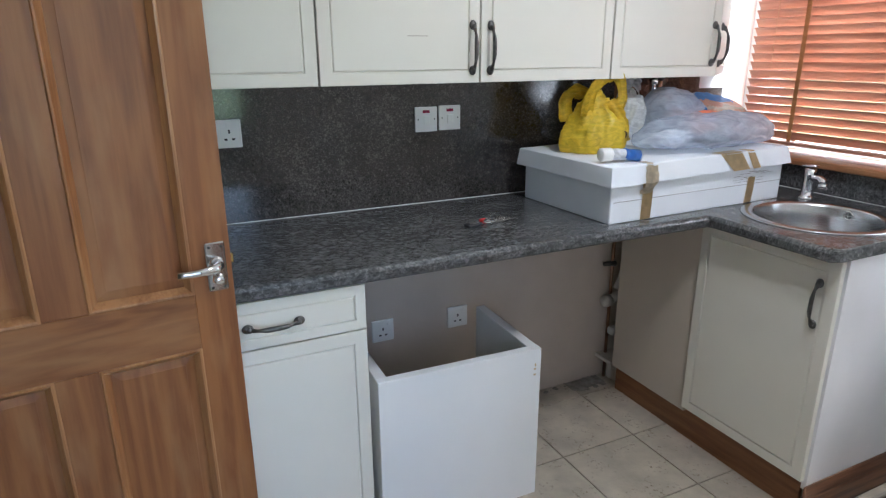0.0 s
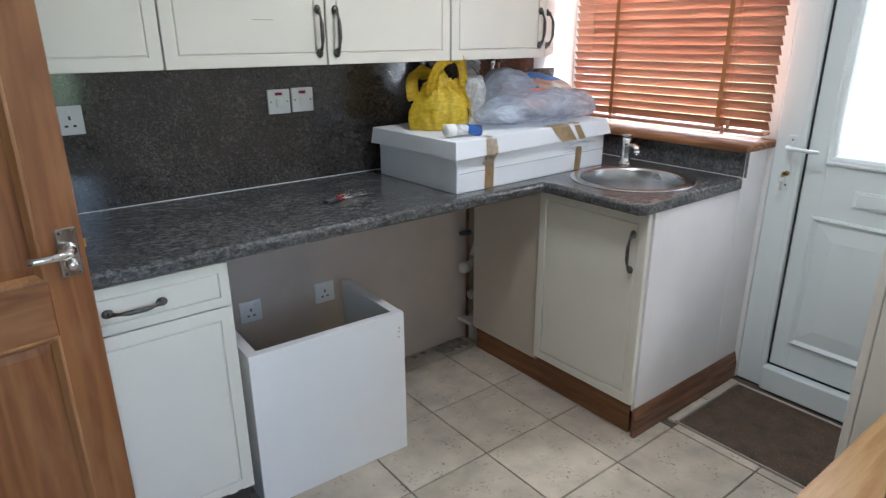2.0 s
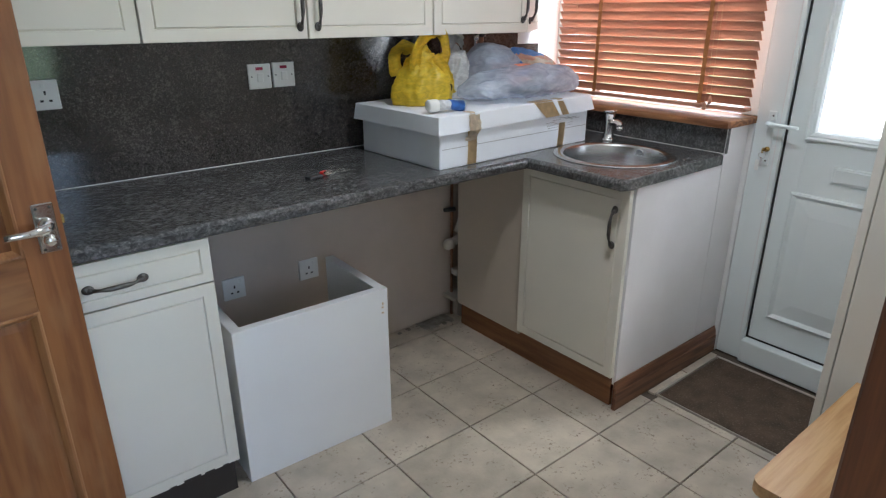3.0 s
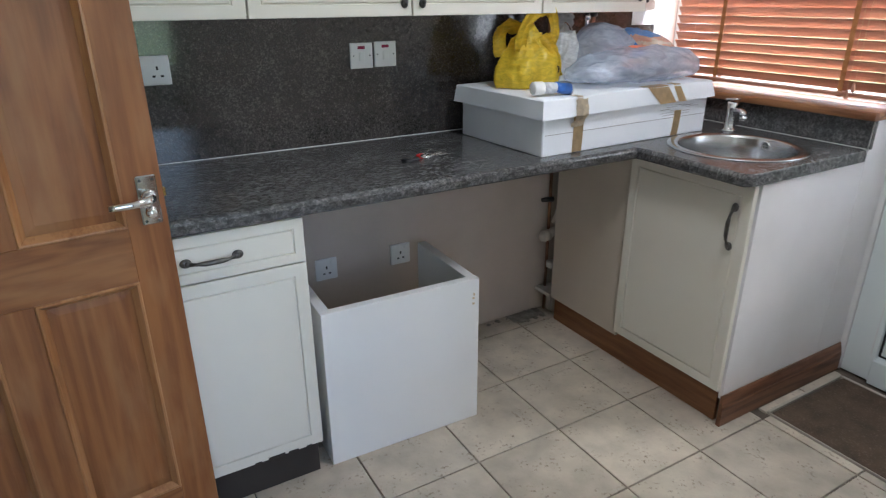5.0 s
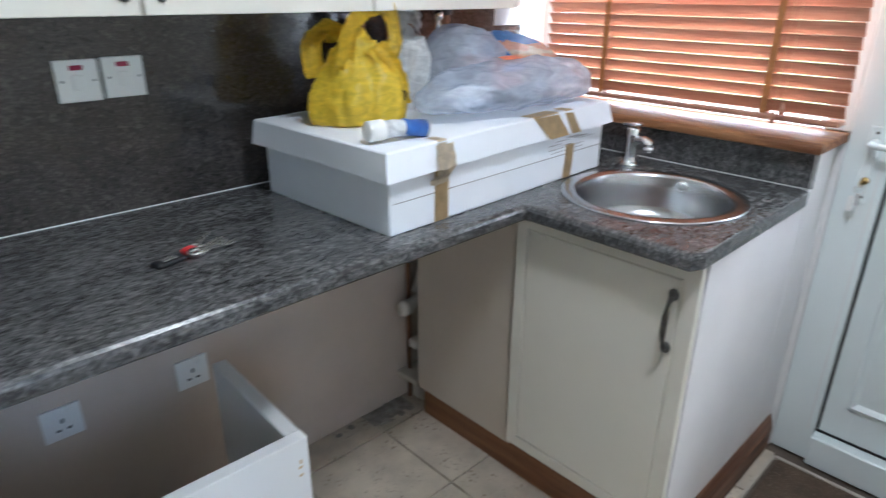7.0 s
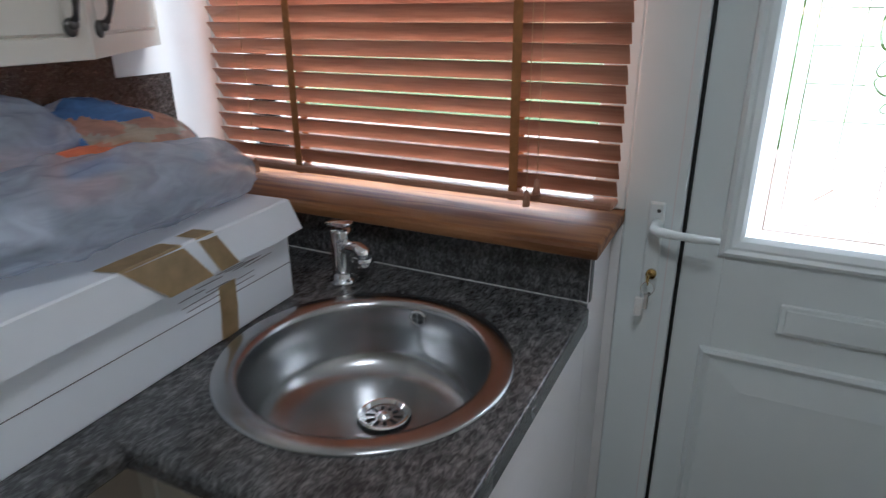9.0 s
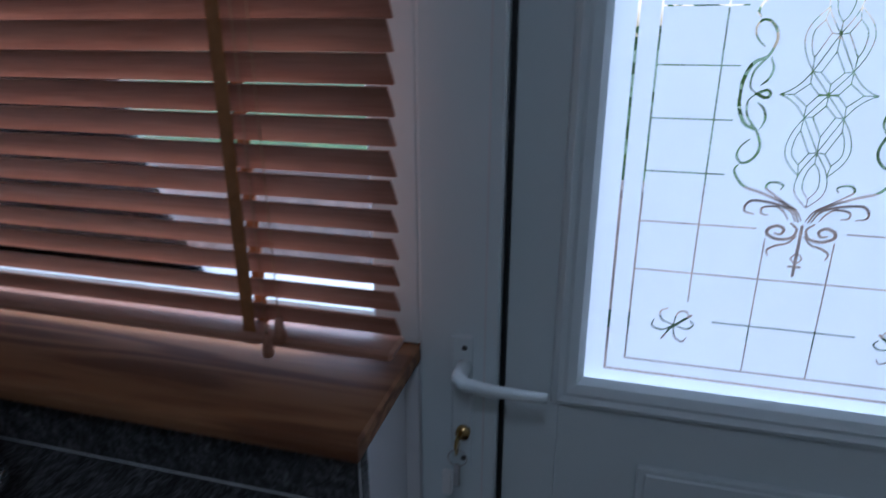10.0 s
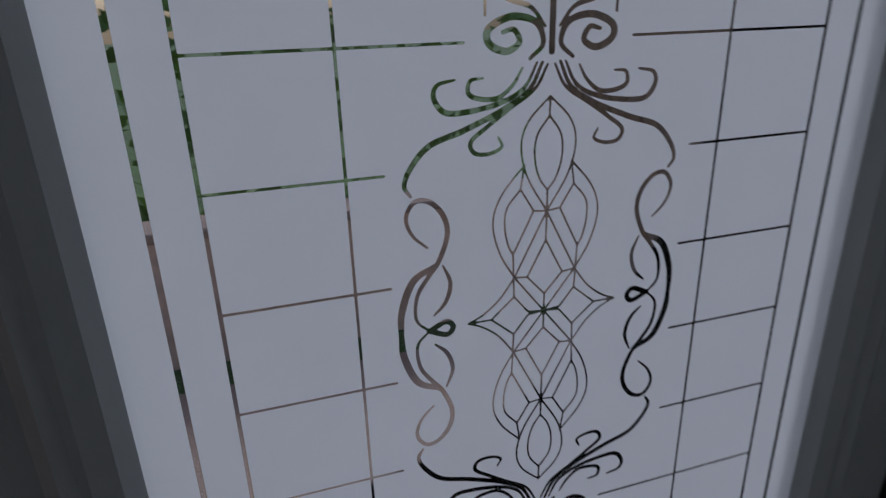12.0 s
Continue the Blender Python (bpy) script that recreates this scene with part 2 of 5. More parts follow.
M_unit = material("cream_foil", (0.73, 0.70, 0.62), 0.42, vary=0.03, scale=3, bump=0.03, bump_scale=90)
M_beige = material("beige_panel", (0.56, 0.49, 0.41), 0.5, vary=0.04, scale=4, bump=0.03)
M_white = material("white_board", (0.8, 0.8, 0.79), 0.38, vary=0.02, scale=4, bump=0.02)
M_end = material("white_end_panel", (0.78, 0.76, 0.77), 0.5, vary=0.04, scale=5, bump=0.08, bump_scale=60)
M_wall = material("painted_plaster", (0.70, 0.68, 0.63), 0.75, vary=0.04, scale=3, bump=0.15, bump_scale=70)
M_taupe = material("taupe_plaster", (0.56, 0.475, 0.405), 0.8, vary=0.06, scale=5, bump=0.25, bump_scale=60)
M_reveal = material("white_plaster", (0.76, 0.75, 0.75), 0.7, vary=0.04, scale=6, bump=0.25, bump_scale=50)
M_ceiling = material("ceiling_paint", (0.8, 0.79, 0.76), 0.8, vary=0.02, bump=0.1)
M_upvc = material("white_upvc", (0.76, 0.815, 0.82), 0.3, vary=0.015, scale=3, bump=0.02)
M_black = material("black_gasket", (0.012, 0.012, 0.012), 0.6)
M_dark = material("dark_plinth", (0.035, 0.028, 0.024), 0.6, vary=0.2)
M_pewter = material("dark_pewter", (0.13, 0.125, 0.12), 0.32, metal=1.0, vary=0.3, scale=60, bump=0.1)
M_chrome = material("chrome", (0.82, 0.82, 0.83), 0.08, metal=1.0, vary=0.03, rough_vary=0.05)
M_steel = material("brushed_steel", (0.50, 0.51, 0.52), 0.24, metal=1.0, vary=0.06, scale=9, bump=0.015, bump_scale=260, stretch=(1, 1, 4))
M_socket = material("socket_plastic", (0.82, 0.82, 0.8), 0.3, vary=0.01)
M_hole = material("socket_hole", (0.01, 0.01, 0.01), 0.7)
M_red = material("red_plastic", (0.62, 0.03, 0.03), 0.3, vary=0.1)
M_neon = material("neon_lens", (0.28, 0.02, 0.06), 0.2, vary=0.1)
M_plastic_dark = material("black_plastic", (0.015, 0.015, 0.017), 0.35)
M_card = material("white_card", (0.82, 0.85, 0.90), 0.6, vary=0.03, scale=7, bump=0.05, bump_scale=40)
M_tape = material("parcel_tape", (0.56, 0.41, 0.22), 0.3, vary=0.15, scale=40, bump=0.2, bump_scale=60)
M_torn = material("torn_tape", (0.68, 0.58, 0.43), 0.35, vary=0.2, scale=60, bump=0.6, bump_scale=70)
M_pencil = material("pencil_mark", (0.22, 0.2, 0.22), 0.7)
M_pipe = material("white_pipe", (0.62, 0.58, 0.52), 0.45, vary=0.1, scale=30)
M_copper = material("dull_copper", (0.3, 0.16, 0.1), 0.4, metal=1.0, vary=0.3, scale=30)
M_nickel = material("worn_nickel", (0.86, 0.85, 0.82), 0.24, metal=0.9, vary=0.1, scale=60)
M_brass = material("brass", (0.6, 0.42, 0.16), 0.25, metal=1.0, vary=0.1)
M_mat = material("coir_mat", (0.085, 0.056, 0.036), 0.95, vary=0.35, scale=14, bump=1.0, bump_scale=170, dark=(0.17, 0.125, 0.09), dark_at=(0.56, 0.72))
M_grout = material("grout", (0.11, 0.085, 0.065), 0.9, vary=0.25, scale=20, bump=0.2)
M_trim = material("mat_trim", (0.45, 0.40, 0.34), 0.5, vary=0.1)
M_worktop = stone("granite_laminate", ((0.040, 0.040, 0.041), (0.098, 0.097, 0.098), (0.205, 0.202, 0.20)), 48, 0.24, streak=(0.75, 1.35, 1), coat=0.1)
M_splash = stone("splash_laminate", ((0.020, 0.017, 0.016), (0.050, 0.043, 0.040), (0.125, 0.110, 0.102)), 85, 0.12, coat=0.5)
M_door = timber("pine_door_upright", (0.30, 0.116, 0.034), (0.175, 0.057, 0.014), "z", 0.46, 9, coat=0.03, knots=False, grain=0.2, worn=(0.36, 0.175, 0.072))
M_doorx = timber("pine_door_across", (0.29, 0.115, 0.034), (0.175, 0.060, 0.015), "x", 0.46, 11, coat=0.03, knots=False, grain=0.2, worn=(0.34, 0.165, 0.068))
# bead paler than the door: wear, plus its edge highlight painted in
M_bead = timber("worn_lit_bead", (0.42, 0.20, 0.078), (0.27, 0.11, 0.038), "z", 0.35, 6, coat=0.15, knots=False)
M_slat = timber("blind_wood", (0.50, 0.265, 0.175), (0.36, 0.165, 0.10), "y", 0.4, 6, knots=False)
M_sill = timber("sill_wood", (0.30, 0.135, 0.052), (0.15, 0.056, 0.019), "y", 0.6, 9, grain=0.2)
M_plinth = timber("plinth_wood", (0.27, 0.12, 0.05), (0.17, 0.065, 0.026), "y", 0.45, 6, knots=False)
M_skirt = timber("skirting_wood", (0.22, 0.10, 0.05), (0.10, 0.04, 0.02), "x", 0.45, 8)
# the door's pine made darker: shade on the lining put into its colour
M_jamb = timber("shaded_lining", (0.22, 0.078, 0.026), (0.11, 0.036, 0.014), "z", 0.4, 6)
M_pine = timber("pale_pine", (0.62, 0.40, 0.19), (0.48, 0.27, 0.11), "x", 0.4, 7)
M_tapecloth = material("ladder_tape", (0.38, 0.165, 0.055), 0.8, vary=0.15, scale=80, bump=0.3)
M_cord = material("cord", (0.5, 0.34, 0.2), 0.7)
M_glass = thin_glass("window_glass")
M_film = frosted("etched_film", (0.86, 0.88, 0.92), 0.8)
M_yellow = plastic_film("yellow_bag", (0.86, 0.64, 0.05), 0.08, 0.3, 26)
M_grey = plastic_film("clear_grey_bag", (0.64, 0.71, 0.83), 0.43, 0.17, 16, 0.25)
M_blue_film = plastic_film("blue_bag_print", (0.12, 0.30, 0.68), 0.3, 0.25, 24)
M_orange_film = plastic_film("orange_bag_print", (0.74, 0.40, 0.28), 0.35, 0.25, 24)
M_yellow_film = plastic_film("pale_bag_print", (0.72, 0.60, 0.44), 0.38, 0.25, 24)
M_milky = plastic_film("milky_bag", (0.84, 0.86, 0.88), 0.10, 0.25, 26)
M_blue = material("blue_print", (0.03, 0.12, 0.42), 0.4, vary=0.2, scale=40)
M_orange = material("orange_print", (0.62, 0.16, 0.07), 0.4, vary=0.25, scale=30)
M_yprint = material("yellow_print", (0.62, 0.45, 0.12), 0.4, vary=0.2, scale=30)
M_debris = material("grey_debris", (0.30, 0.28, 0.25), 0.9, vary=0.3, scale=30, bump=0.5)


def tile_material():
    m = material("stone_tile", (0.50, 0.435, 0.35), 0.36, vary=0.2, scale=9, bump=0.4, bump_scale=75, detail=10,
                 dark=(0.24, 0.185, 0.14), dark_at=(0.55, 0.68), cluster=True)
    n, l = m.node_tree.nodes, m.node_tree.links
    info, hsv, p = n.new("ShaderNodeObjectInfo"), n.new("ShaderNodeHueSaturation"), n["Principled BSDF"]
    link = p.inputs["Base Color"].links[0]
    src = link.from_socket
    mr = n.new("ShaderNodeMapRange")
    mr.inputs["To Min"].default_value, mr.inputs["To Max"].default_value = 0.9, 1.1
    l.new(info.outputs["Random"], mr.inputs["Value"])
    l.new(mr.outputs[0], hsv.inputs["Value"])
    l.new(src, hsv.inputs["Color"])
    l.new(hsv.outputs[0], p.inputs["Base Color"])
    return m


M_tile = tile_material()

# ---- mesh tools ----
POSE = {}


def thing(name, m, label="", category="", group="", kind=""):
    """A thing: an Empty at its base, which parents its parts."""
    ob = new(name)
    ob.empty_display_size = 0.1
    ob.matrix_basis = m
    POSE[ob] = m.copy()
    return tagged(ob, label, category, group, kind)


def part(name, bm, mat, parent=None, label="", smooth=False):
    """Links a bmesh, in world coordinates, as one mesh object under its parent."""
    base = POSE[parent] if parent else Matrix()
    bm.transform(base.inverted())
    bmesh.ops.recalc_face_normals(bm, faces=bm.faces)
    me = bpy.data.meshes.new(name)
    bm.to_mesh(me)
    bm.free()
    for f in me.polygons:
        f.use_smooth = smooth
    me.materials.append(mat)
    ob = new(name, me)
    ob.parent = parent
    POSE[ob] = base.copy()
    return tagged(ob, label)


def box(x0, x1, y0, y1, z0, z1, bevel=0.0, bm=None, m=None, seg=1):
    own = bmesh.new()
    bmesh.ops.create_cube(own, size=1)
    own.transform(Matrix.Translation(((x0 + x1) / 2, (y0 + y1) / 2, (z0 + z1) / 2)) @ Matrix.Diagonal((x1 - x0, y1 - y0, z1 - z0, 1)))
    if bevel:
        bmesh.ops.bevel(own, geom=list(own.edges), offset=bevel, segments=seg, affect="EDGES", profile=0.5)
    if m:
        own.transform(m)
    return merge(bm, own)


def merge(bm, own):
    if bm is None:
        return own
    me = bpy.data.meshes.new("tmp")
    own.to_mesh(me)
    own.free()
    bm.from_mesh(me)
    bpy.data.meshes.remove(me)
    return bm


def tube(points, radius, seg=10, bm=None, m=None, flat=1.0, caps=True):
    """A round bar along points; radius: one number or one for each point."""
    own = bmesh.new()
    pts = [Vector(p) for p in points]
    rad = radius if isinstance(radius, (list, tuple)) else [radius] * len(pts)
    rings = []
    for i, p in enumerate(pts):
        d = (pts[min(i + 1, len(pts) - 1)] - pts[max(i - 1, 0)]).normalized()
        up = Vector((0, 0, 1)) if abs(d.z) < 0.9 else Vector((1, 0, 0))
        a = d.cross(up).normalized()
        b = d.cross(a)
        rings.append([own.verts.new(p + (a * math.cos(t) + b * math.sin(t) * flat) * rad[i]) for t in (2 * math.pi * k / seg for k in range(seg))])
    for r, s in zip(rings, rings[1:]):
        for k in range(seg):
            own.faces.new((r[k], r[(k + 1) % seg], s[(k + 1) % seg], s[k]))
    if caps:
        own.faces.new(rings[0])
        own.faces.new(rings[-1])
    if m:
        own.transform(m)
    return merge(bm, own)


def lathe(profile, seg=32, bm=None, m=None, closed=False):
    """Turns a profile of (radius, height) about the z axis."""
    own = bmesh.new()
    rings = []
    for r, z in profile:
        rings.append([own.verts.new((max(r, 1e-4) * math.cos(t), max(r, 1e-4) * math.sin(t), z)) for t in (2 * math.pi * k / seg for k in range(seg))])
    for r, s in zip(rings, rings[1:]):
        for k in range(seg):
            own.faces.new((r[k], r[(k + 1) % seg], s[(k + 1) % seg], s[k]))
    if closed:
        own.faces.new(rings[0])
        own.faces.new(rings[-1])
    if m:
        own.transform(m)
    return merge(bm, own)


def ball(c, r, bm=None, scale=(1, 1, 1), u=14, v=8):
    own = bmesh.new()
    bmesh.ops.create_uvsphere(own, u_segments=u, v_segments=v, radius=r)
    own.transform(Matrix.Translation(c) @ Matrix.Diagonal((*scale, 1)))
    return merge(bm, own)


def rings_slab(outline, levels, m=None):
    """A slab whose rounded edge is given by (inset, z) levels of a rectangle."""
    x0, x1, y0, y1 = outline
    bm = bmesh.new()
    rings = []
    for (l, r, f, b), z in levels:
        rings.append([bm.verts.new(v) for v in ((x0 + l, y0 + f, z), (x1 - r, y0 + f, z), (x1 - r, y1 - b, z), (x0 + l, y1 - b, z))])
    for r, s in zip(rings, rings[1:]):
        for k in range(4):
            bm.faces.new((r[k], r[(k + 1) % 4], s[(k + 1) % 4], s[k]))
    bm.faces.new(rings[0])
    bm.faces.new(rings[-1])
    if m:
        bm.transform(m)
    return bm


def panel_front(w, h, t, steps, m, bevel=0.002):
    """A board w wide (x), h high (z), t thick, front at y = 0 facing -y; steps of (inset, depth) shape its front."""
    bm = bmesh.new()
    bmesh.ops.create_cube(bm, size=1)
    bm.transform(Matrix.Translation((w / 2, t / 2, h / 2)) @ Matrix.Diagonal((w, t, h, 1)))
    if bevel:
        front = [e for e in bm.edges if all(v.co.y < 1e-5 for v in e.verts)]
        bmesh.ops.bevel(bm, geom=front, offset=bevel, segments=2, affect="EDGES", profile=0.5)
    face = min(bm.faces, key=lambda f: (round(f.calc_center_median().y, 4), -f.calc_area()))
    for inset, depth in steps:
        bmesh.ops.inset_individual(bm, faces=[face], thickness=inset, depth=0)
        for v in face.verts:
            v.co.y += depth
    bm.transform(m)
    return bm


GROOVE = ((0.045, 0), (0.003, 0.0055), (0.003, 0), (0.004, -0.0055))


def bar_handle(m, parent, length=0.125):
    """Pewter D handle with round feet, along local z, standing off local -y."""
    h = length / 2
    bm = tube([(0, -0.006, -h + 0.006), (0, -0.018, -h + 0.012), (0, -0.026, -h + 0.03), (0, -0.029, -0.02), (0, -0.029, 0.02), (0, -0.026, h - 0.03), (0, -0.018, h - 0.012), (0, -0.006, h - 0.006)],
              [0.006, 0.0055, 0.005, 0.0065, 0.0065, 0.005, 0.0055, 0.006], 10)
    for s in (-1, 1):
        bm = ball((0, -0.004, s * h), 0.0125, bm, (0.95, 0.55, 1.15))
        bm = ball((0, -0.012, s * (h - 0.004)), 0.008, bm, (1, 1, 1))
    bm.transform(m)
    return part("handle", bm, M_pewter, parent, "dark pewter bar handle", True)

# ---- structure ----
X0, YS = -3.08, -2.067          # left wall, wall with the doorway walked through


def structure(name, bm, mat, parent=None, smooth=False):
    ob = part(name, bm, mat, parent, "", smooth)
    return tagged(ob, kind="structure")


structure("floor", box(-3.3, 0.16, -3.8, 0.12, -0.12, -0.009), M_grout)
structure("ceiling", box(-3.3, 0.3, -3.8, 0.12, 2.4, 2.5), M_ceiling)
structure("wall_north", box(-3.2, 0.3, 0.0, 0.12, -0.12, 2.4), M_reveal)
# taupe paint of the wall under the worktop
structure("wall_lower", box(X0, -0.12, -0.004, 0.0, 0.0, 0.876), M_taupe)
w = thing("wall_west", pose(X0, -1.5, 0), kind="structure")
structure("wall_part", box(-3.2, X0, -0.72, 0.0, -0.12, 2.4), M_wall, w)
structure("wall_part", box(-3.2, X0, -3.8, -1.5, -0.12, 2.4), M_wall, w)
structure("wall_part", box(-3.2, X0, -1.5, -0.72, 2.06, 2.4), M_wall, w)
# unseen passage added behind the west opening to shut out daylight
structure("wall_far_west", box(-4.4, -4.3, -2.4, 0.2, -0.12, 2.4), M_wall)
structure("wall_passage", box(-4.3, -3.2, 0.1, 0.2, -0.12, 2.4), M_wall)
structure("wall_passage", box(-4.3, -3.2, -2.4, -2.3, -0.12, 2.4), M_wall)
structure("floor_passage", box(-4.3, -3.3, -2.3, 0.1, -0.12, -0.009), M_grout)
structure("ceiling_passage", box(-4.4, -3.3, -2.4, 0.2, 2.4, 2.5), M_ceiling)
s = thing("wall_south", pose(-1.0, YS, 0), kind="structure")
structure("wall_part", box(-1.85, 0.06, -2.2, YS, -0.12, 2.4), M_wall, s)
structure("wall_part", box(X0, -2.93, -2.2, YS, -0.12, 2.4), M_wall, s)
structure("wall_part", box(-2.93, -1.85, -2.2, YS, 2.08, 2.4), M_wall, s)
# unseen hall walls, placed so the added hall lamp reaches across the kitchen
structure("wall_hall_east", box(-1.2, -1.1, -3.8, -2.2, -0.12, 2.4), M_wall)
h = thing("wall_unseen_hall_south", pose(-2.3, -3.7, 0), kind="structure")
structure("wall_part", box(X0, -3.05, -3.8, -3.7, -0.12, 2.4), M_wall, h)
structure("wall_part", box(-1.55, -1.2, -3.8, -3.7, -0.12, 2.4), M_wall, h)
structure("wall_part", box(-3.05, -1.55, -3.8, -3.7, -0.12, 0.9), M_wall, h)
structure("wall_part", box(-3.05, -1.55, -3.8, -3.7, 2.1, 2.4), M_wall, h)
# window wall: low wall under the sill, lintel
e = thing("wall_east", pose(0, -0.5, 0), kind="structure")
structure("wall_part", box(-0.118, 0.14, -1.036, 0.0, 0.0, 1.018), M_reveal, e)
structure("wall_part", box(-0.118, 0.3, -2.2, 0.0, 2.1, 2.4), M_reveal, e)
structure("wall_part", box(0.026, 0.14, -1.0572, -1.0362, 0.0, 1.018), M_reveal, e)
structure("wall_part", box(0.14, 0.3, -1.06, 0.0, -0.12, 1.018), M_reveal, e)
structure("wall_part", box(0.0, 0.3, -2.2, -1.957, -0.12, 2.1), M_reveal, e)

# door lining at the walked doorway
d = thing("doorway_lining", pose(-1.92, -2.13, 0), kind="structure")
structure("trim", box(-1.885, -1.85, -2.21, -2.064, 0, 2.08, 0.003), M_jamb, d)
structure("trim", box(-2.93, -2.895, -2.21, -2.064, 0, 2.08, 0.003), M_jamb, d)
structure("trim", box(-2.895, -1.885, -2.21, -2.064, 2.045, 2.08, 0.003), M_jamb, d)

# splashback panel and white sealant bead
structure("splashback", box(X0, -0.25, -0.006, 0.0, 0.916, 1.42, 0.001), M_splash)
structure("splashback", box(-0.2495, -0.105, -0.006, 0.0, 0.916, 1.29, 0.001), M_splash)
structure("sealant_bead", tube([(X0, -0.008, 0.920), (-0.145, -0.0075, 0.9185)], 0.0014, 6), M_socket)

# ---- worktop and sink ----
wt = thing("worktop", pose(-1.6, -0.3, 0.878), "dark grey granite-look laminate worktop, with a round sink cut out", "worktop")
levels = [((0, 0, 0.006, 0), 0.879), ((0, 0, 0.001, 0), 0.885), ((0, 0, 0, 0), 0.893), ((0, 0, 0, 0), 0.905), ((0, 0, 0.003, 0), 0.912), ((0, 0, 0.008, 0), 0.9165), ((0, 0, 0.014, 0), 0.918)]
part("main_run", rings_slab((X0, -0.790, -0.615, -0.007), levels), M_worktop, wt, "", False)
SINK = Vector((-0.481, -0.775, 0.918))


def holed_top(x0, x1, y0, y1, c, r, n=72):
    """Return of the worktop, rounded on its front (x0) and end (y0), with a round hole."""
    bm = bmesh.new()

    def ring(l, f, z):
        out = []
        for k in range(n):
            t = 2 * math.pi * k / n
            dx, dy = math.cos(t), math.sin(t)
            s = min(((x1 - c.x) / dx if dx > 1e-9 else (x0 + l - c.x) / dx if dx < -1e-9 else 9), ((y1 - c.y) / dy if dy > 1e-9 else (y0 + f - c.y) / dy if dy < -1e-9 else 9))
            px, py = c.x + dx * s, c.y + dy * s
            if dx < 0 and py > -0.615 and px < x0 + 0.03:
                px = x0 + 0.0004
            out.append(bm.verts.new((px, py, z)))
        return out

    rings = [[bm.verts.new((c.x + r * math.cos(2 * math.pi * k / n), c.y + r * math.sin(2 * math.pi * k / n), z)) for k in range(n)] for z in (0.879, 0.918)]
    rings += [ring(0.014, 0.003, 0.918), ring(0.008, 0.001, 0.9165), ring(0.003, 0, 0.912), ring(0, 0, 0.905), ring(0, 0, 0.893), ring(0.001, 0, 0.885), ring(0.006, 0, 0.879)]
    for a, b in zip(rings, rings[1:]):
        for k in range(n):
            bm.faces.new((a[k], a[(k + 1) % n], b[(k + 1) % n], b[k]))
    return bm


part("return_run", holed_top(-0.79, -0.142, -1.045, -0.007, SINK, 0.205), M_worktop, wt)
up = thing("upstand", pose(-0.13, -0.5, 0.918), "dark granite-look laminate upstand under the wooden window sill", "upstand")
part("board", box(-0.141, -0.1195, -1.04, -0.007, 0.916, 1.016, 0.0015), M_worktop, up)
part("sealant", tube([(-0.143, -0.012, 0.9205), (-0.142, -1.04, 0.9185)], 0.0011, 6), M_socket, up, "white sealant bead")

sink = thing("round_sink", pose(*SINK), "round brushed stainless steel sink set into the worktop", "sink")
to = Matrix.Translation(SINK)
part("bowl", lathe([(0.230, 0.0005), (0.231, 0.003), (0.227, 0.0055), (0.208, 0.006), (0.197, 0.0045), (0.1915, 0.0), (0.189, -0.006), (0.186, -0.05), (0.182, -0.088), (0.174, -0.108), (0.158, -0.121), (0.13, -0.128), (0.06, -0.133), (0.02, -0.1335), (0.0, -0.1335)], 72, m=to), M_steel, sink, "", True)
drain_at = to @ Matrix.Translation((0.040, -0.002, -0.1292))
dr = part("drain", lathe([(0.046, 0.002), (0.043, 0.0045), (0.037, 0.003), (0.034, -0.004), (0.012, -0.005), (0.010, 0.002), (0.004, 0.004), (0.0, 0.0045)], 36, m=drain_at), M_chrome, sink, "chrome basket strainer", True)
for k in range(10):
    a = 2 * math.pi * k / 10
    part("slot", box(0.016, 0.032, -0.0028, 0.0028, -0.006, -0.0035, m=drain_at @ Matrix.Rotation(a, 4, "Z")), M_hole, dr)
ov_at = to @ Matrix.Translation((0.1870, 0.010, -0.021)) @ Matrix.Rotation(radians(-92), 4, "Y")
ov = part("overflow", lathe([(0.0175, -0.001), (0.0175, 0.002), (0.0145, 0.004), (0.0115, 0.002)], 24, m=ov_at), M_chrome, sink, "chrome overflow ring", True)
part("hole", lathe([(0.0118, 0.0012), (0.0, 0.0012)], 20, m=ov_at), M_hole, ov)
part("cross", box(-0.0012, 0.0012, -0.0115, 0.0115, 0.0014, 0.003, m=ov_at), M_chrome, ov)
part("cross", box(-0.0115, 0.0115, -0.0012, 0.0012, 0.0014, 0.003, m=ov_at), M_chrome, ov)

TAP = Vector((-0.248, -0.572, 0.918))
tap = thing("mixer_tap", pose(*TAP), "small chrome mixer tap beside the sink", "tap")
tm = Matrix.Translation(TAP) @ Matrix.Rotation(radians(258), 4, "Z") @ Matrix.Diagonal((0.95, 1.05, 0.84, 1))
part("body", lathe([(0.030, 0.0), (0.030, 0.006), (0.025, 0.010), (0.022, 0.014), (0.021, 0.03), (0.0195, 0.09), (0.021, 0.1), (0.021, 0.125), (0.018, 0.131), (0.0, 0.133)], 28, m=tm), M_chrome, tap, "", True)
sp = part("spout", tube([(0.012, 0, 0.085), (0.03, 0, 0.094), (0.05, 0, 0.096), (0.063, 0, 0.090), (0.068, 0, 0.075)], [0.014, 0.0135, 0.0135, 0.014, 0.0145], 14, m=tm), M_chrome, tap, "", True)
part("nozzle", lathe([(0.0145, 0.0), (0.0165, -0.003), (0.0165, -0.02), (0.012, -0.022)], 10, m=tm @ Matrix.Translation((0.0685, 0, 0.077))), M_chrome, sp, "", True)
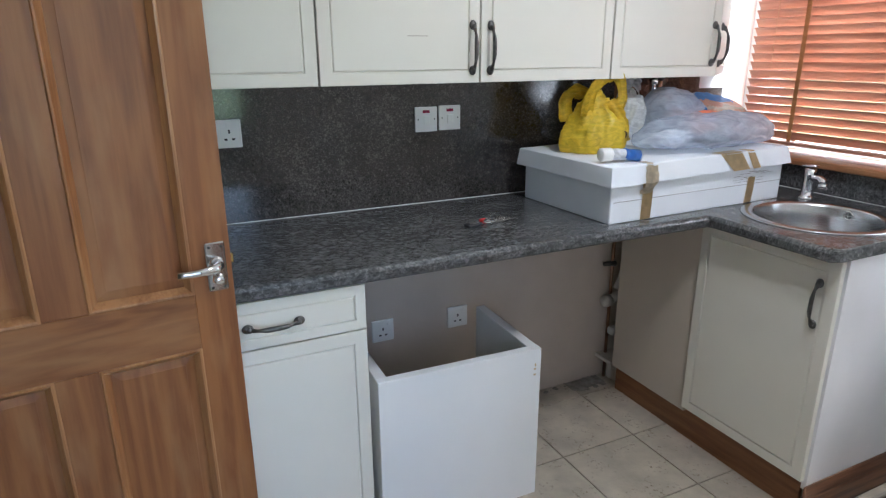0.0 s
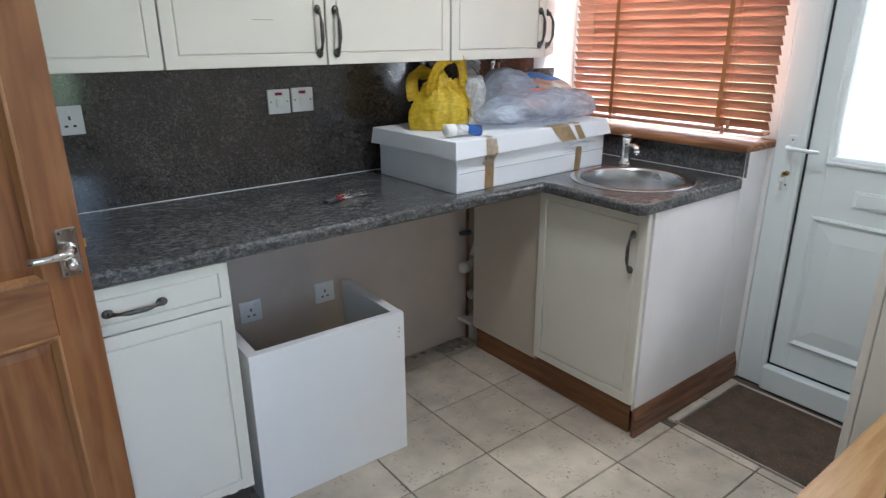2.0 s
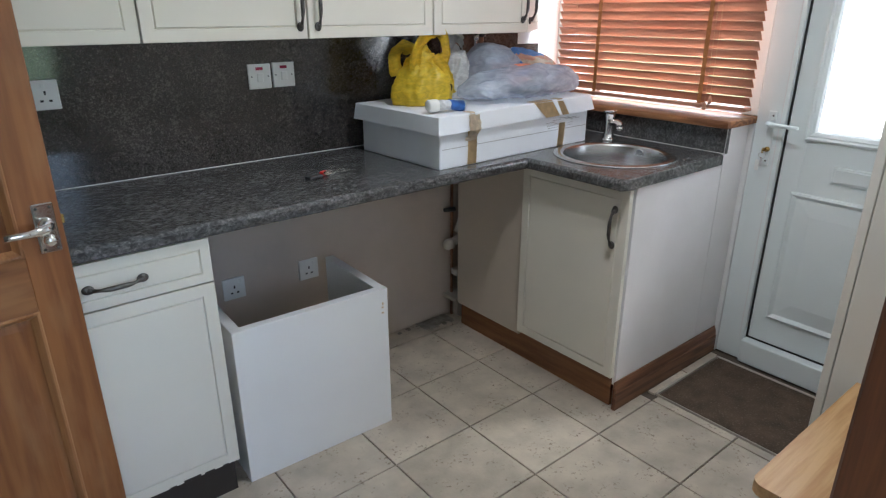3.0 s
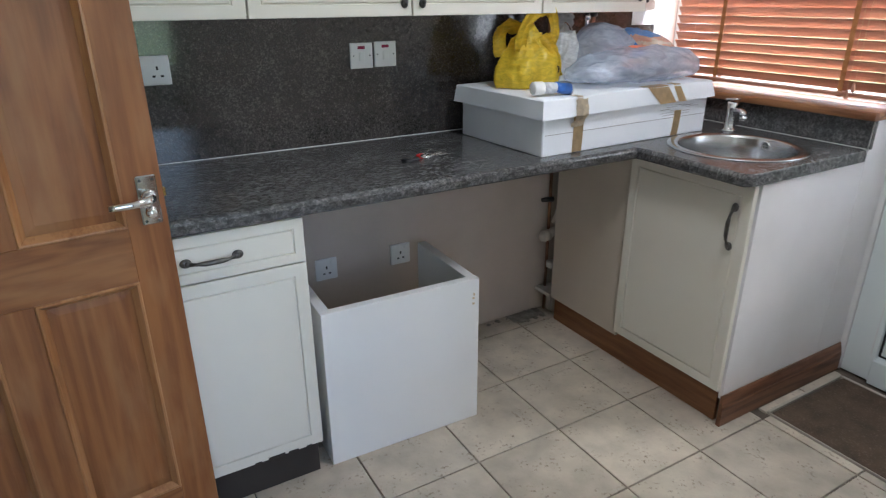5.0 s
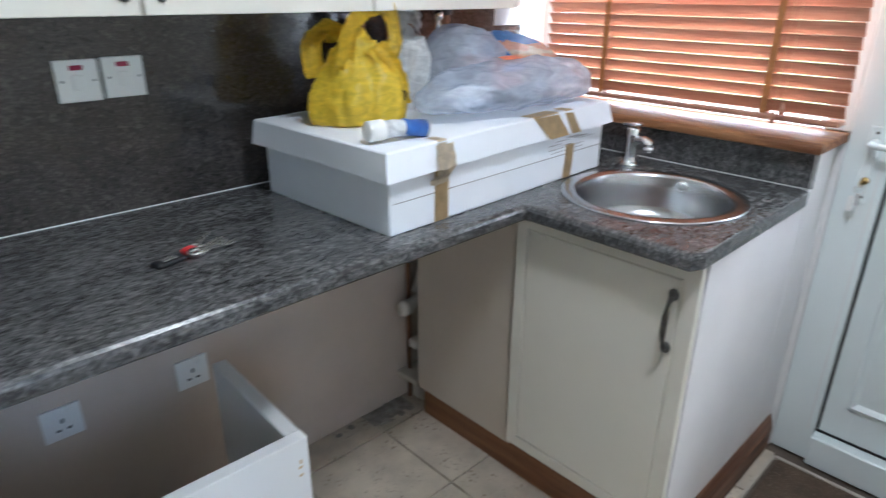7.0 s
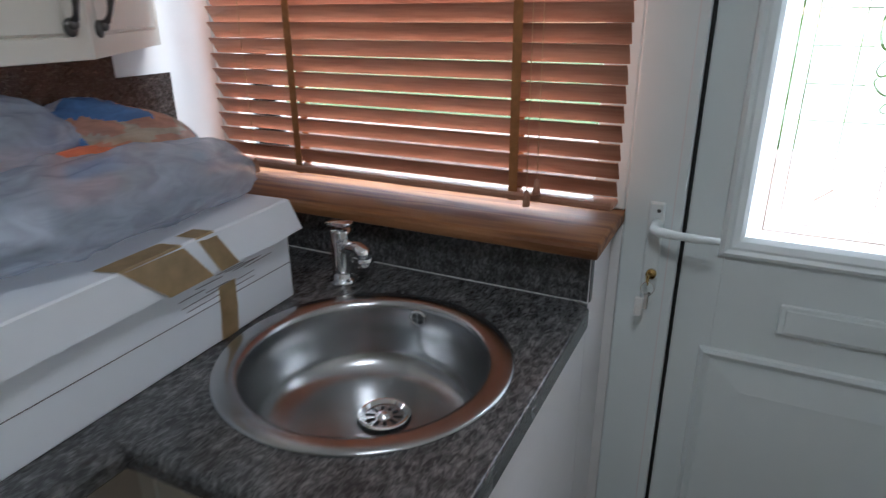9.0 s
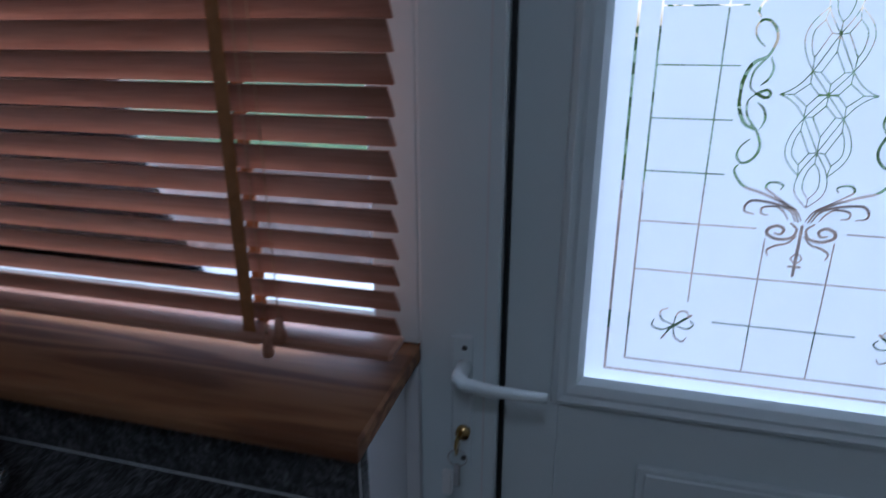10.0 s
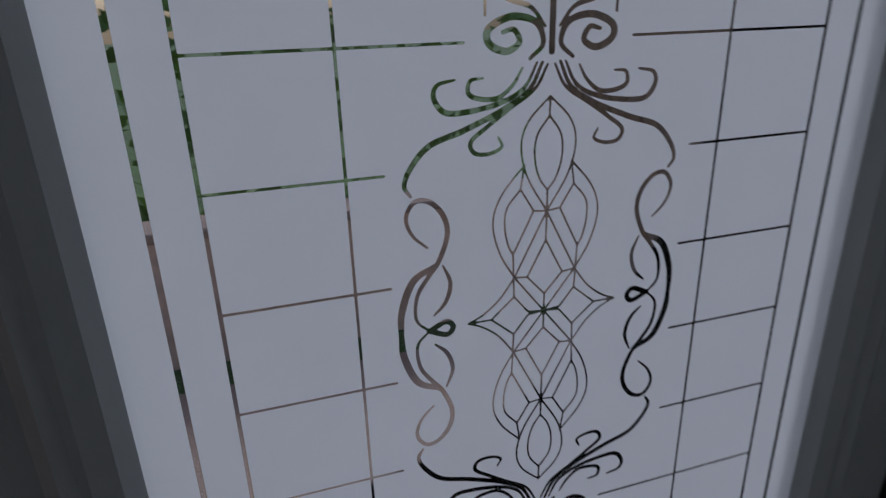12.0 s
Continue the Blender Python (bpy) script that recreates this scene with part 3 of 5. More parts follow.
part("lever", box(-0.012, 0.052, -0.012, 0.012, 0.134, 0.146, 0.004, m=tm @ Matrix.Rotation(radians(-10), 4, "Y"), seg=2), M_chrome, tap, "", True)

# ---- base units ----
unit = thing("drawer_unit", pose(-2.24, -0.58, 0), "cream base unit with a drawer over a chipped door", "kitchen cabinet")
part("carcass", box(-2.49, -1.992, -0.578, -0.03, 0.15, 0.878, 0.001), M_unit, unit)
drw = part("drawer_front", panel_front(0.494, 0.124, 0.019, ((0.034, 0), (0.003, 0.0055), (0.003, 0), (0.004, -0.0055)), pose(-2.486, -0.599, 0.748)), M_unit, unit)
bar_handle(pose(-2.230, -0.599, 0.806) @ Matrix.Rotation(radians(90), 4, "Y"), drw)
dd = part("door", panel_front(0.494, 0.596, 0.019, GROOVE, pose(-2.486, -0.599, 0.148)), M_unit, unit)
for k, (x, ww, hh) in enumerate(((-2.16, 0.05, 0.008), (-2.10, 0.03, 0.006), (-2.20, 0.02, 0.005), (-2.045, 0.018, 0.005))):
    part("chip", box(x, x + ww, -0.6005, -0.597, 0.1475, 0.148 + hh, 0.001), M_dark, dd, "bare chipped edge")
part("plinth", box(-2.49, -1.994, -0.545, -0.53, 0.0, 0.15), M_dark, unit, "near-black plinth board")

su = thing("sink_unit", pose(-0.72, -0.6, 0), "cream corner base unit with one door and a plain beige filler", "kitchen cabinet")
part("carcass", box(-0.705, -0.16, -1.02, -0.135, 0.15, 0.73), M_unit, su)
rz = Matrix.Rotation(radians(-90), 4, "Z")
sd = part("door", panel_front(0.492, 0.728, 0.019, GROOVE, Matrix.Translation((-0.738, -0.547, 0.146)) @ rz), M_unit, su)
bar_handle(Matrix.Translation((-0.738, -0.988, 0.733)) @ rz, sd, 0.13)
part("filler", box(-0.722, -0.706, -0.545, -0.132, 0.12, 0.876, 0.001), M_beige, su, "plain beige filler panel")
part("plinth", box(-0.698, -0.682, -1.018, -0.135, 0.0, 0.147, 0.001), M_plinth, su, "brown wooden plinth board")
part("side_panel", box(-0.700, -0.143, -1.038, -1.0215, 0.10, 0.876, 0.001), M_end, su, "white end panel")
part("side_panel", box(-0.142, 0.025, -1.0385, -1.0365, 0.0, 1.015, 0.0005), M_end, su, "white end panel")
sk = thing("skirting_board", pose(-0.35, -1.05, 0), "dark stained moulded skirting along the white end panel", "skirting board")


def skirt_profile(x0, x1, y, h):
    prof = [(0.0, 0.0), (-0.016, 0.0), (-0.016, h * 0.62), (-0.013, h * 0.66), (-0.013, h * 0.72), (-0.010, h * 0.82), (-0.005, h * 0.93), (-0.004, h), (0.0, h)]
    bm = bmesh.new()
    a = [bm.verts.new((x0, y + p, z)) for p, z in prof]
    b = [bm.verts.new((x1, y + p, z)) for p, z in prof]
    for k in range(len(prof)):
        bm.faces.new((a[k], a[(k + 1) % len(prof)], b[(k + 1) % len(prof)], b[k]))
    bm.faces.new(a), bm.faces.new(b)
    return bm


part("board", skirt_profile(-0.712, 0.02, -1.0395, 0.118), M_skirt, sk)

# ---- wall units ----
def wall_unit(x0, x1, handle, label):
    u = thing("wall_unit", pose((x0 + x1) / 2, -0.15, 1.36), label, "kitchen cabinet", "wall units")
    part("carcass", box(x0 + 0.001, x1 - 0.001, -0.288, -0.008, 1.362, 2.08, 0.001), M_unit, u)
    dm = part("door", panel_front(x1 - x0 - 0.006, 0.718, 0.019, GROOVE, pose(x0 + 0.003, -0.309, 1.354)), M_unit, u)
    if handle:
        bar_handle(pose(handle, -0.309, 1.455), dm, 0.13)
    return u


wall_unit(-2.504, -2.003, -2.455, "cream wall cabinet with a routed door above the splashback")
wu = wall_unit(-2.003, -1.502, -1.53, "cream wall cabinet with a pewter handle, one of a pair")
part("scuff", box(-1.74, -1.675, -0.3096, -0.3085, 1.487, 1.4895), M_trim, wu, "faint grey scratch")
wall_unit(-1.502, -0.997, -1.468, "cream wall cabinet with a pewter handle, one of a pair")
wall_unit(-3.005, -2.504, None, "cream wall cabinet above the splashback")
bo = thing("boiler_cabinet", pose(-0.75, -0.15, 1.36), "cream wall cabinet with an open bottom over boiler pipes", "kitchen cabinet")
part("carcass", box(-0.996, -0.98, -0.288, -0.008, 1.362, 2.08), M_unit, bo)
part("top_board", box(-0.98, -0.5, -0.288, -0.008, 2.06, 2.08), M_unit, bo)
bdoor = part("door", panel_front(0.487, 0.718, 0.019, GROOVE, pose(-0.993, -0.309, 1.354)), M_unit, bo)
bar_handle(pose(-0.536, -0.309, 1.468), bdoor, 0.13)
ang = Matrix.Translation((-0.503, -0.309, 1.354)) @ Matrix.Rotation(radians(37.5), 4, "Z")
adoor = part("angled_door", panel_front(0.47, 0.718, 0.019, ((0.045, 0), (0.003, 0.0055), (0.003, 0), (0.004, -0.0055)), ang), M_unit, bo)
bar_handle(ang @ Matrix.Translation((0.035, 0, 0.11)), adoor, 0.13)
bl = thing("boiler", pose(-0.72, -0.14, 1.45), "dark underside of a boiler hidden in the cabinet", "boiler")
part("casing", box(-0.96, -0.52, -0.27, -0.01, 1.43, 2.0, 0.01), M_plastic_dark, bl)
for k, (x, y, r, z, mt) in enumerate(((-0.88, -0.1, 0.011, 1.24, M_copper), (-0.80, -0.12, 0.011, 1.26, M_copper), (-0.71, -0.10, 0.011, 1.25, M_copper), (-0.63, -0.13, 0.0075, 1.27, M_chrome), (-0.57, -0.1, 0.011, 1.24, M_copper))):
    p = part("pipe", tube([(x, y, 1.44), (x, y, z), (x, y + 0.03, z - 0.03), (x, -0.012, z - 0.035)], r, 10), mt, bl, "dull copper pipe", True)
    part("valve", lathe([(r + 0.003, 0), (r + 0.008, 0.004), (r + 0.008, 0.022), (r + 0.003, 0.028)], 8, m=pose(x, y, 1.32 + 0.012 * (k % 3))), M_chrome if k % 2 else M_plastic_dark, p, "pipe valve", True)

# ---- open carcass standing under the worktop ----
oc = thing("open_carcass", pose(-1.675, -0.4, 0) @ Matrix.Rotation(radians(-1.6), 4, "Z"), "white open-topped board carcass standing loose under the worktop", "cabinet carcass")
om = pose(-1.675, -0.4, 0) @ Matrix.Rotation(radians(-1.6), 4, "Z")
part("front_panel", box(-0.272, 0.272, -0.158, -0.128, 0, 0.547, 0.0025, m=om, seg=2), M_white, oc)
part("side_panel", box(0.237, 0.271, -0.1275, 0.235, 0, 0.546, 0.0025, m=om, seg=2), M_white, oc)
part("side_panel", box(-0.271, -0.237, -0.1275, 0.235, 0, 0.546, 0.0025, m=om, seg=2), M_white, oc)
part("base_board", box(-0.236, 0.236, -0.127, 0.235, 0.0, 0.02, m=om), M_white, oc)
for k, z in enumerate((0.475, 0.487, 0.455)):
    part("scuff", box(0.246 + 0.003 * (k % 2), 0.254, -0.1586, -0.1575, z, z + 0.006 + 0.004 * (k == 1), m=om), M_tape, oc, "pinkish pencil scuff")

# ---- pipes in the corner gap ----
pw = thing("waste_pipe", pose(-0.66, -0.06, 0.1), "dirty white waste pipe and fittings in the dark corner gap", "pipe")
part("pipe", tube([(-0.60, -0.06, 0.42), (-0.66, -0.06, 0.415), (-0.70, -0.062, 0.40)], [0.02, 0.02, 0.02], 14), M_pipe, pw, "", True)
part("elbow", tube([(-0.70, -0.062, 0.40), (-0.725, -0.062, 0.398), (-0.735, -0.062, 0.40)], [0.026, 0.027, 0.024], 14), M_pipe, pw, "", True)
part("pipe", tube([(-0.64, -0.07, 0.0), (-0.64, -0.07, 0.5)], 0.018, 14), M_pipe, pw, "", True)
part("clip", box(-0.705, -0.63, -0.1, -0.06, 0.24, 0.275, 0.006), M_pipe, pw)
part("clip", tube([(-0.69, -0.08, 0.46), (-0.672, -0.085, 0.50), (-0.66, -0.08, 0.54)], [0.012, 0.014, 0.010], 10), M_pipe, pw, "", True)
cp = thing("copper_pipe", pose(-0.67, -0.03, 0), "dull copper pipe with a stop valve in the corner gap", "pipe")
part("pipe", tube([(-0.67, -0.025, 0.0), (-0.67, -0.025, 0.86)], 0.0075, 10), M_copper, cp, "", True)
part("valve", tube([(-0.72, -0.03, 0.56), (-0.66, -0.03, 0.555)], [0.009, 0.013], 10), M_pewter, cp, "", True)
bt = thing("batten", pose(-0.7, -0.06, 0.1), "painted white batten across the corner gap", "batten")
part("strip", box(-0.715, -0.60, -0.115, -0.005, 0.105, 0.122, 0.002), M_pipe, bt)
part("leg", box(-0.66, -0.62, -0.06, -0.03, 0.0, 0.105), M_pipe, bt)
db = thing("plaster_debris", pose(-0.85, -0.05, 0), "grey crumbled plaster along the foot of the wall", "debris", kind="stuff")
bm = None
rnd = random.Random(4)
for k in range(60):
    x = -0.72 - abs(rnd.gauss(0, 0.11))
    bm = ball((x, -0.006 - rnd.random() * (0.09 if x > -0.86 else 0.03), 0.002), rnd.uniform(0.003, 0.012), bm, (1.4, 1, 0.45), 6, 4)
part("crumbs", bm, M_debris, db)
part("screed_patch", box(-0.88, -0.70, -0.075, -0.005, -0.008, 0.0025, 0.002), M_debris, db)

# ---- sockets ----
def plate(x, z, w, kind):
    label = {"spur": "white switched fused spur with a red neon", "single": "white single power socket on the taupe wall", "double": "white double power socket on the splashback"}[kind]
    wy = -0.006 if kind != "single" else -0.004
    t = thing("power_socket", pose(x, wy, z), label, "socket", "power sockets" if kind != "spur" else "fused spurs")
    hw, hh = w / 2, 0.043
    part("plate", box(x - hw, x + hw, wy - 0.009, wy, z - hh, z + hh, 0.0025, seg=2), M_socket, t)
    f = wy - 0.0094
    centres = (-0.036, 0.036) if kind == "double" else (0.0,)
    for c in centres:
        if kind == "spur":
            part("switch", box(x - 0.011, x + 0.011, f - 0.003, f + 0.002, z - 0.019, z + 0.012, 0.0015), M_socket, t)
            part("neon", box(x - 0.014, x + 0.012, f - 0.001, f + 0.002, z + 0.022, z + 0.032), M_neon, t, "red neon lens")
            part("screw", lathe([(0.003, 0.0), (0.002, 0.001), (0, 0.001)], 8, m=pose(x - 0.031, f + 0.0006, z, 90)), M_plastic_dark, t)
            part("screw", lathe([(0.003, 0.0), (0.002, 0.001), (0, 0.001)], 8, m=pose(x + 0.031, f + 0.0006, z, 90)), M_plastic_dark, t)
        else:
            sx = x + c
            part("earth_slot", box(sx - 0.0028, sx + 0.0028, f - 0.0004, f + 0.002, z + 0.001, z + 0.0125), M_hole, t)
            for k in (-1, 1):
                part("pin_slot", box(sx + k * 0.0115 - 0.0044, sx + k * 0.0115 + 0.0044, f - 0.0004, f + 0.002, z - 0.0198, z - 0.0138), M_hole, t)
            part("switch", box(sx + (0.021 if kind == "single" else -0.003) - 0.005, sx + (0.021 if kind == "single" else -0.003) + 0.005, f - 0.003, f + 0.002, z + 0.02, z + 0.034, 0.001), M_socket, t)
    return t


plate(-1.553, 1.219, 0.084, "spur")
plate(-1.461, 1.221, 0.084, "spur")
plate(-2.255, 1.206, 0.146, "double")
plate(-1.742, 0.443, 0.086, "single")
plate(-1.427, 0.441, 0.086, "single")

# ---- wooden door, open against the worktop ----
DW, DH, DT = 0.662, 1.98, 0.036
dm = pose(-2.317, -0.655, 0.008) @ Matrix.Rotation(radians(180 + 6.5), 4, "Z") @ Matrix.Rotation(radians(180), 4, "Z") @ Matrix.Translation((-DW, 0, 0))
wd = thing("door_1", dm, "varnished orange pine panel door, wide open against the worktop", "door", kind="structure")


def lp(x0, x1, z0, z1, name, mat):
    part(name, box(x0, x1, 0.0, DT, z0, z1, 0.0015, m=dm), mat, wd)


ST, MU, BR, MR0, MR1, TR = 0.085, 0.083, 0.21, 0.800, 0.930, 1.87
PW = (DW - 2 * ST - MU) / 2
lp(0, ST, 0, DH, "stile", M_door)
lp(DW - ST, DW, 0, DH, "stile", M_door)
lp(ST + PW, ST + PW + MU, BR, MR0, "muntin", M_door)
lp(ST + PW, ST + PW + MU, MR1, TR, "muntin", M_door)
lp(ST, DW - ST, 0, BR, "rail", M_doorx)
lp(ST, DW - ST, MR0, MR1, "rail", M_doorx)
lp(ST, DW - ST, TR, DH, "rail", M_doorx)
for xa in (ST, ST + PW + MU):
    for z0, z1 in ((BR, MR0), (MR1, TR)):
        bm = panel_front(PW, z1 - z0, DT - 0.003, ((0.003, 0), (0.009, 0.005), (0.005, 0.009), (0.0025, 0.004), (0.0025, -0.004), (0.030, -0.003), (0.001, -0.0005)), dm @ Matrix.Translation((xa, 0.0015, z0)), 0)
        pn = part("panel", bm, M_door, wd)
        prof = ((-0.001, 0.0005), (0.002, 0.0025), (0.006, 0.002), (0.011, -0.004), (0.016, -0.0105), (0.018, -0.0125))
        bm = bmesh.new()
        rings = [[bm.verts.new(dm @ Vector(v)) for v in ((xa + i, -hh, z0 + i), (xa + PW - i, -hh, z0 + i), (xa + PW - i, -hh, z1 - i), (xa + i, -hh, z1 - i))] for i, hh in prof]
        for a, b in zip(rings, rings[1:]):
            for k in range(4):
                bm.faces.new((a[k], a[(k + 1) % 4], b[(k + 1) % 4], b[k]))
        part("moulding", bm, M_bead, pn, "worn bead moulding, paler by a painted highlight")
hz = 0.985
hx = DW - 0.033
hd = part("handle_plate", box(hx - 0.021, hx + 0.021, -0.006, 0.0, hz - 0.055, hz + 0.057, 0.0025, m=dm), M_chrome, wd, "chrome lever handle on a short plate")
part("lever", tube([(hx, -0.004, hz + 0.010), (hx, -0.03, hz + 0.010), (hx - 0.012, -0.044, hz + 0.009), (hx - 0.045, -0.048, hz + 0.008), (hx - 0.070, -0.047, hz + 0.008), (hx - 0.088, -0.046, hz + 0.009)], [0.012, 0.011, 0.011, 0.009, 0.0085, 0.0095], 12, m=dm), M_chrome, hd, "", True)
part("rose", lathe([(0.016, 0), (0.015, 0.006), (0.011, 0.009), (0.0, 0.009)], 20, m=dm @ pose(hx, -0.006, hz + 0.010, 90)), M_chrome, hd, "", True)
part("snib", lathe([(0.014, 0), (0.013, 0.008), (0.009, 0.014), (0.0, 0.015)], 20, m=dm @ pose(hx, -0.006, hz - 0.026, 90)), M_chrome, hd, "", True)
for k in (-0.046, 0.047):
    for j in (-0.013, 0.013):
        part("screw", lathe([(0.0035, 0.0), (0.003, 0.001), (0, 0.001)], 8, m=dm @ pose(hx + j, -0.006, hz + k, 90)), M_pewter, hd)
part("latch", box(DW, DW + 0.008, 0.012, 0.024, hz + 0.0, hz + 0.02, 0.001, m=dm), M_brass, wd, "brass latch tongue")

# ---- upvc window, sill and blind ----
win = thing("window_1", pose(0.07, -0.53, 1.05), "white upvc window behind the venetian blind", "window", kind="structure")
for a in ((0.04, 0.11, -1.0574, -0.99, 1.0462, 2.1), (0.04, 0.11, -0.066, 0.0, 1.0462, 2.1), (0.06, 0.11, -0.99, -0.066, 1.046, 1.078), (0.04, 0.11, -0.99, -0.066, 2.03, 2.1)):
    part("window_frame", box(*a, 0.004), M_upvc, win)
pane = part("pane", box(0.08, 0.084, -0.99, -0.066, 1.078, 2.03), M_glass, win, "clear glass pane")
pane.visible_shadow = False
structure("window_sill", rings_slab((-0.186, 0.0598, -1.0572, -0.002), [((0.010, 0, 0.006, 0), 1.018), ((0.002, 0, 0.001, 0), 1.022), ((0, 0, 0, 0), 1.03), ((0, 0, 0, 0), 1.037), ((0.003, 0, 0.001, 0), 1.043), ((0.010, 0, 0.005, 0), 1.046)]), M_sill)

blind = thing("venetian_blind", pose(-0.03, -0.56, 1.06), "red-brown wooden venetian blind, slats tilted nearly shut", "blind")
BX, BY0, BY1, PITCH, TILT = -0.03, -1.05, -0.078, 0.0346, radians(56)
part("headrail", box(BX - 0.03, BX + 0.03, BY0, BY1, 2.04, 2.095, 0.003), M_slat, blind)
part("bottom_rail", box(BX - 0.026, BX + 0.026, BY0, BY1, 1.070, 1.084, 0.004, m=None), M_slat, blind)


def slat_mesh():
    """One slightly crowned slat about its own centre line."""
    bm = bmesh.new()
    rings = []
    for y in (BY0, BY1):
        r = []
        for k in range(5):
            u = (k / 4 - 0.5) * 0.0405
            r.append((u, 0.0014 - 2.2 * u * u))
        pts = [(u, z + 0.0013) for u, z in r] + [(u, z - 0.0013) for u, z in reversed(r)]
        rings.append([bm.verts.new((p[0], y, p[1])) for p in pts])
    n = len(rings[0])
    for k in range(n):
        bm.faces.new((rings[0][k], rings[0][(k + 1) % n], rings[1][(k + 1) % n], rings[1][k]))
    bm.faces.new(rings[0]), bm.faces.new(rings[1])
    bmesh.ops.recalc_face_normals(bm, faces=bm.faces)
    me = bpy.data.meshes.new("slat")
    bm.to_mesh(me)
    bm.free()
    me.materials.append(M_slat)
    return me


SLAT = slat_mesh()
rnd = random.Random(7)
for k in range(27):
    ob = new("slat", SLAT)
    ob.parent = blind
    ob.matrix_basis = POSE[blind].inverted() @ Matrix.Translation((BX, 0, 1.106 + k * PITCH)) @ Matrix.Rotation(TILT + rnd.uniform(-0.03, 0.03), 4, "Y") @ Matrix.Rotation(rnd.uniform(-0.0008, 0.0008), 4, "X")
for y in (-0.318, -0.850):
    part("ladder_tape", box(BX - 0.0175, BX - 0.0160, y - 0.009, y + 0.009, 1.066, 2.05), M_tapecloth, blind, "brown ladder tape")
    part("ladder_tape", box(BX + 0.015, BX + 0.0165, y - 0.009, y + 0.009, 1.066, 2.05), M_tapecloth, blind, "brown ladder tape")
for y, z in ((-0.905, 1.088), (-0.885, 1.062), (-0.20, 1.06)):
    c = part("cord", tube([(BX - 0.032, y, 2.04), (BX - 0.033, y + 0.002, 1.5), (BX - 0.034, y, z + 0.03)], 0.0009, 6), M_cord, blind, "thin beige pull cord", True)
    part("tassel", lathe([(0.003, 0.032), (0.005, 0.028), (0.008, 0.004), (0.007, 0.0), (0.0, 0.0)], 12, m=pose(BX - 0.034, y, z)), M_slat, c, "turned wooden tassel", True)

# ---- white entrance door ----
FX = 0.059          # face of the leaf
YC, ZC = -1.505, 1.392
dr1 = thing("door_2", pose(FX, YC, 0), "white upvc back door with an etched glass panel", "door", kind="structure")
part("door_frame", box(0.036, 0.114, -1.167, -1.0575, 0.0, 2.1, 0.003), M_upvc, dr1)
part("door_frame", box(0.036, 0.114, -1.955, -1.838, 0.0, 2.1, 0.003), M_upvc, dr1)
part("door_frame", box(0.0365, 0.114, -1.8378, -1.1672, 1.99, 2.1, 0.003), M_upvc, dr1)
part("threshold", box(0.012, 0.114, -1.8378, -1.1672, 0.0, 0.105, 0.004), M_upvc, dr1)
part("frame_line", box(0.0348, 0.038, -1.150, -1.1475, 0.11, 2.0), M_reveal, dr1)
part("gasket", box(0.054, 0.109, -1.1735, -1.1672, 0.106, 1.99), M_black, dr1, "black rubber gasket")
part("gasket", box(0.054, 0.109, -1.8378, -1.8315, 0.106, 1.99), M_black, dr1, "black rubber gasket")
part("gasket", box(0.054, 0.109, -1.8315, -1.1735, 0.106, 0.112), M_black, dr1, "black rubber gasket")
GY, GZ0, GZ1 = 0.226, 1.018, 1.766       # half width and heights of the glass
for a in ((YC + GY + 0.03, -1.174, 0.112, 1.985), (-1.831, YC - GY - 0.03, 0.112, 1.985), (YC - GY - 0.0298, YC + GY + 0.0298, 0.112, GZ0 - 0.03), (YC - GY - 0.0298, YC + GY + 0.0298, GZ1 + 0.03, 1.985)):
    part("leaf", box(FX, FX + 0.045, *a, 0.001), M_upvc, dr1)


def bead_frame(y0, y1, z0, z1, prof, x):
    """A moulded rectangular frame: prof holds (inset, height off the face)."""
    bm = bmesh.new()
    rings = [[bm.verts.new(v) for v in ((x - hgt, y0 + i, z0 + i), (x - hgt, y1 - i, z0 + i), (x - hgt, y1 - i, z1 - i), (x - hgt, y0 + i, z1 - i))] for i, hgt in prof]
    for a, b in zip(rings, rings[1:]):
        for k in range(4):
            bm.faces.new((a[k], a[(k + 1) % 4], b[(k + 1) % 4], b[k]))
    return bm


part("glazing_bead", bead_frame(YC - GY - 0.042, YC + GY + 0.042, GZ0 - 0.042, GZ1 + 0.042, ((0, 0), (0.003, 0.010), (0.010, 0.013), (0.017, 0.009), (0.022, 0.010), (0.034, 0.005), (0.042, -0.004), (0.042, -0.03)), FX), M_upvc, dr1)
part("lower_moulding", bead_frame(YC - 0.275, YC + 0.275, 0.225, 0.775, ((0, 0), (0.002, 0.008), (0.01, 0.012), (0.018, 0.006), (0.024, 0.0008), (0.03, 0.0008), (0.085, 0.008), (0.088, 0.0085)), FX), M_upvc, dr1)
part("raised_field", box(FX - 0.0085, FX, YC - 0.189, YC + 0.189, 0.311, 0.689), M_upvc, dr1)
lb = part("letter_plate", box(FX - 0.010, FX, YC - 0.145, YC + 0.145, 0.835, 0.897, 0.003, seg=2), M_upvc, dr1, "white letter plate flap")
part("flap", box(FX - 0.014, FX - 0.010, YC - 0.135, YC + 0.135, 0.842, 0.890, 0.002), M_upvc, lb)
hp = part("handle_plate", box(0.027, 0.036, -1.134, -1.104, 0.862, 1.075, 0.004, seg=2), M_upvc, dr1, "white lever handle on a long plate")
part("lever", tube([(0.029, -1.123, 1.031), (-0.006, -1.123, 1.031), (-0.018, -1.132, 1.031), (-0.022, -1.164, 1.030), (-0.022, -1.204, 1.029), (-0.020, -1.239, 1.029)], [0.011, 0.010, 0.0095, 0.008, 0.0075, 0.0065], 14), M_upvc, hp, "", True)
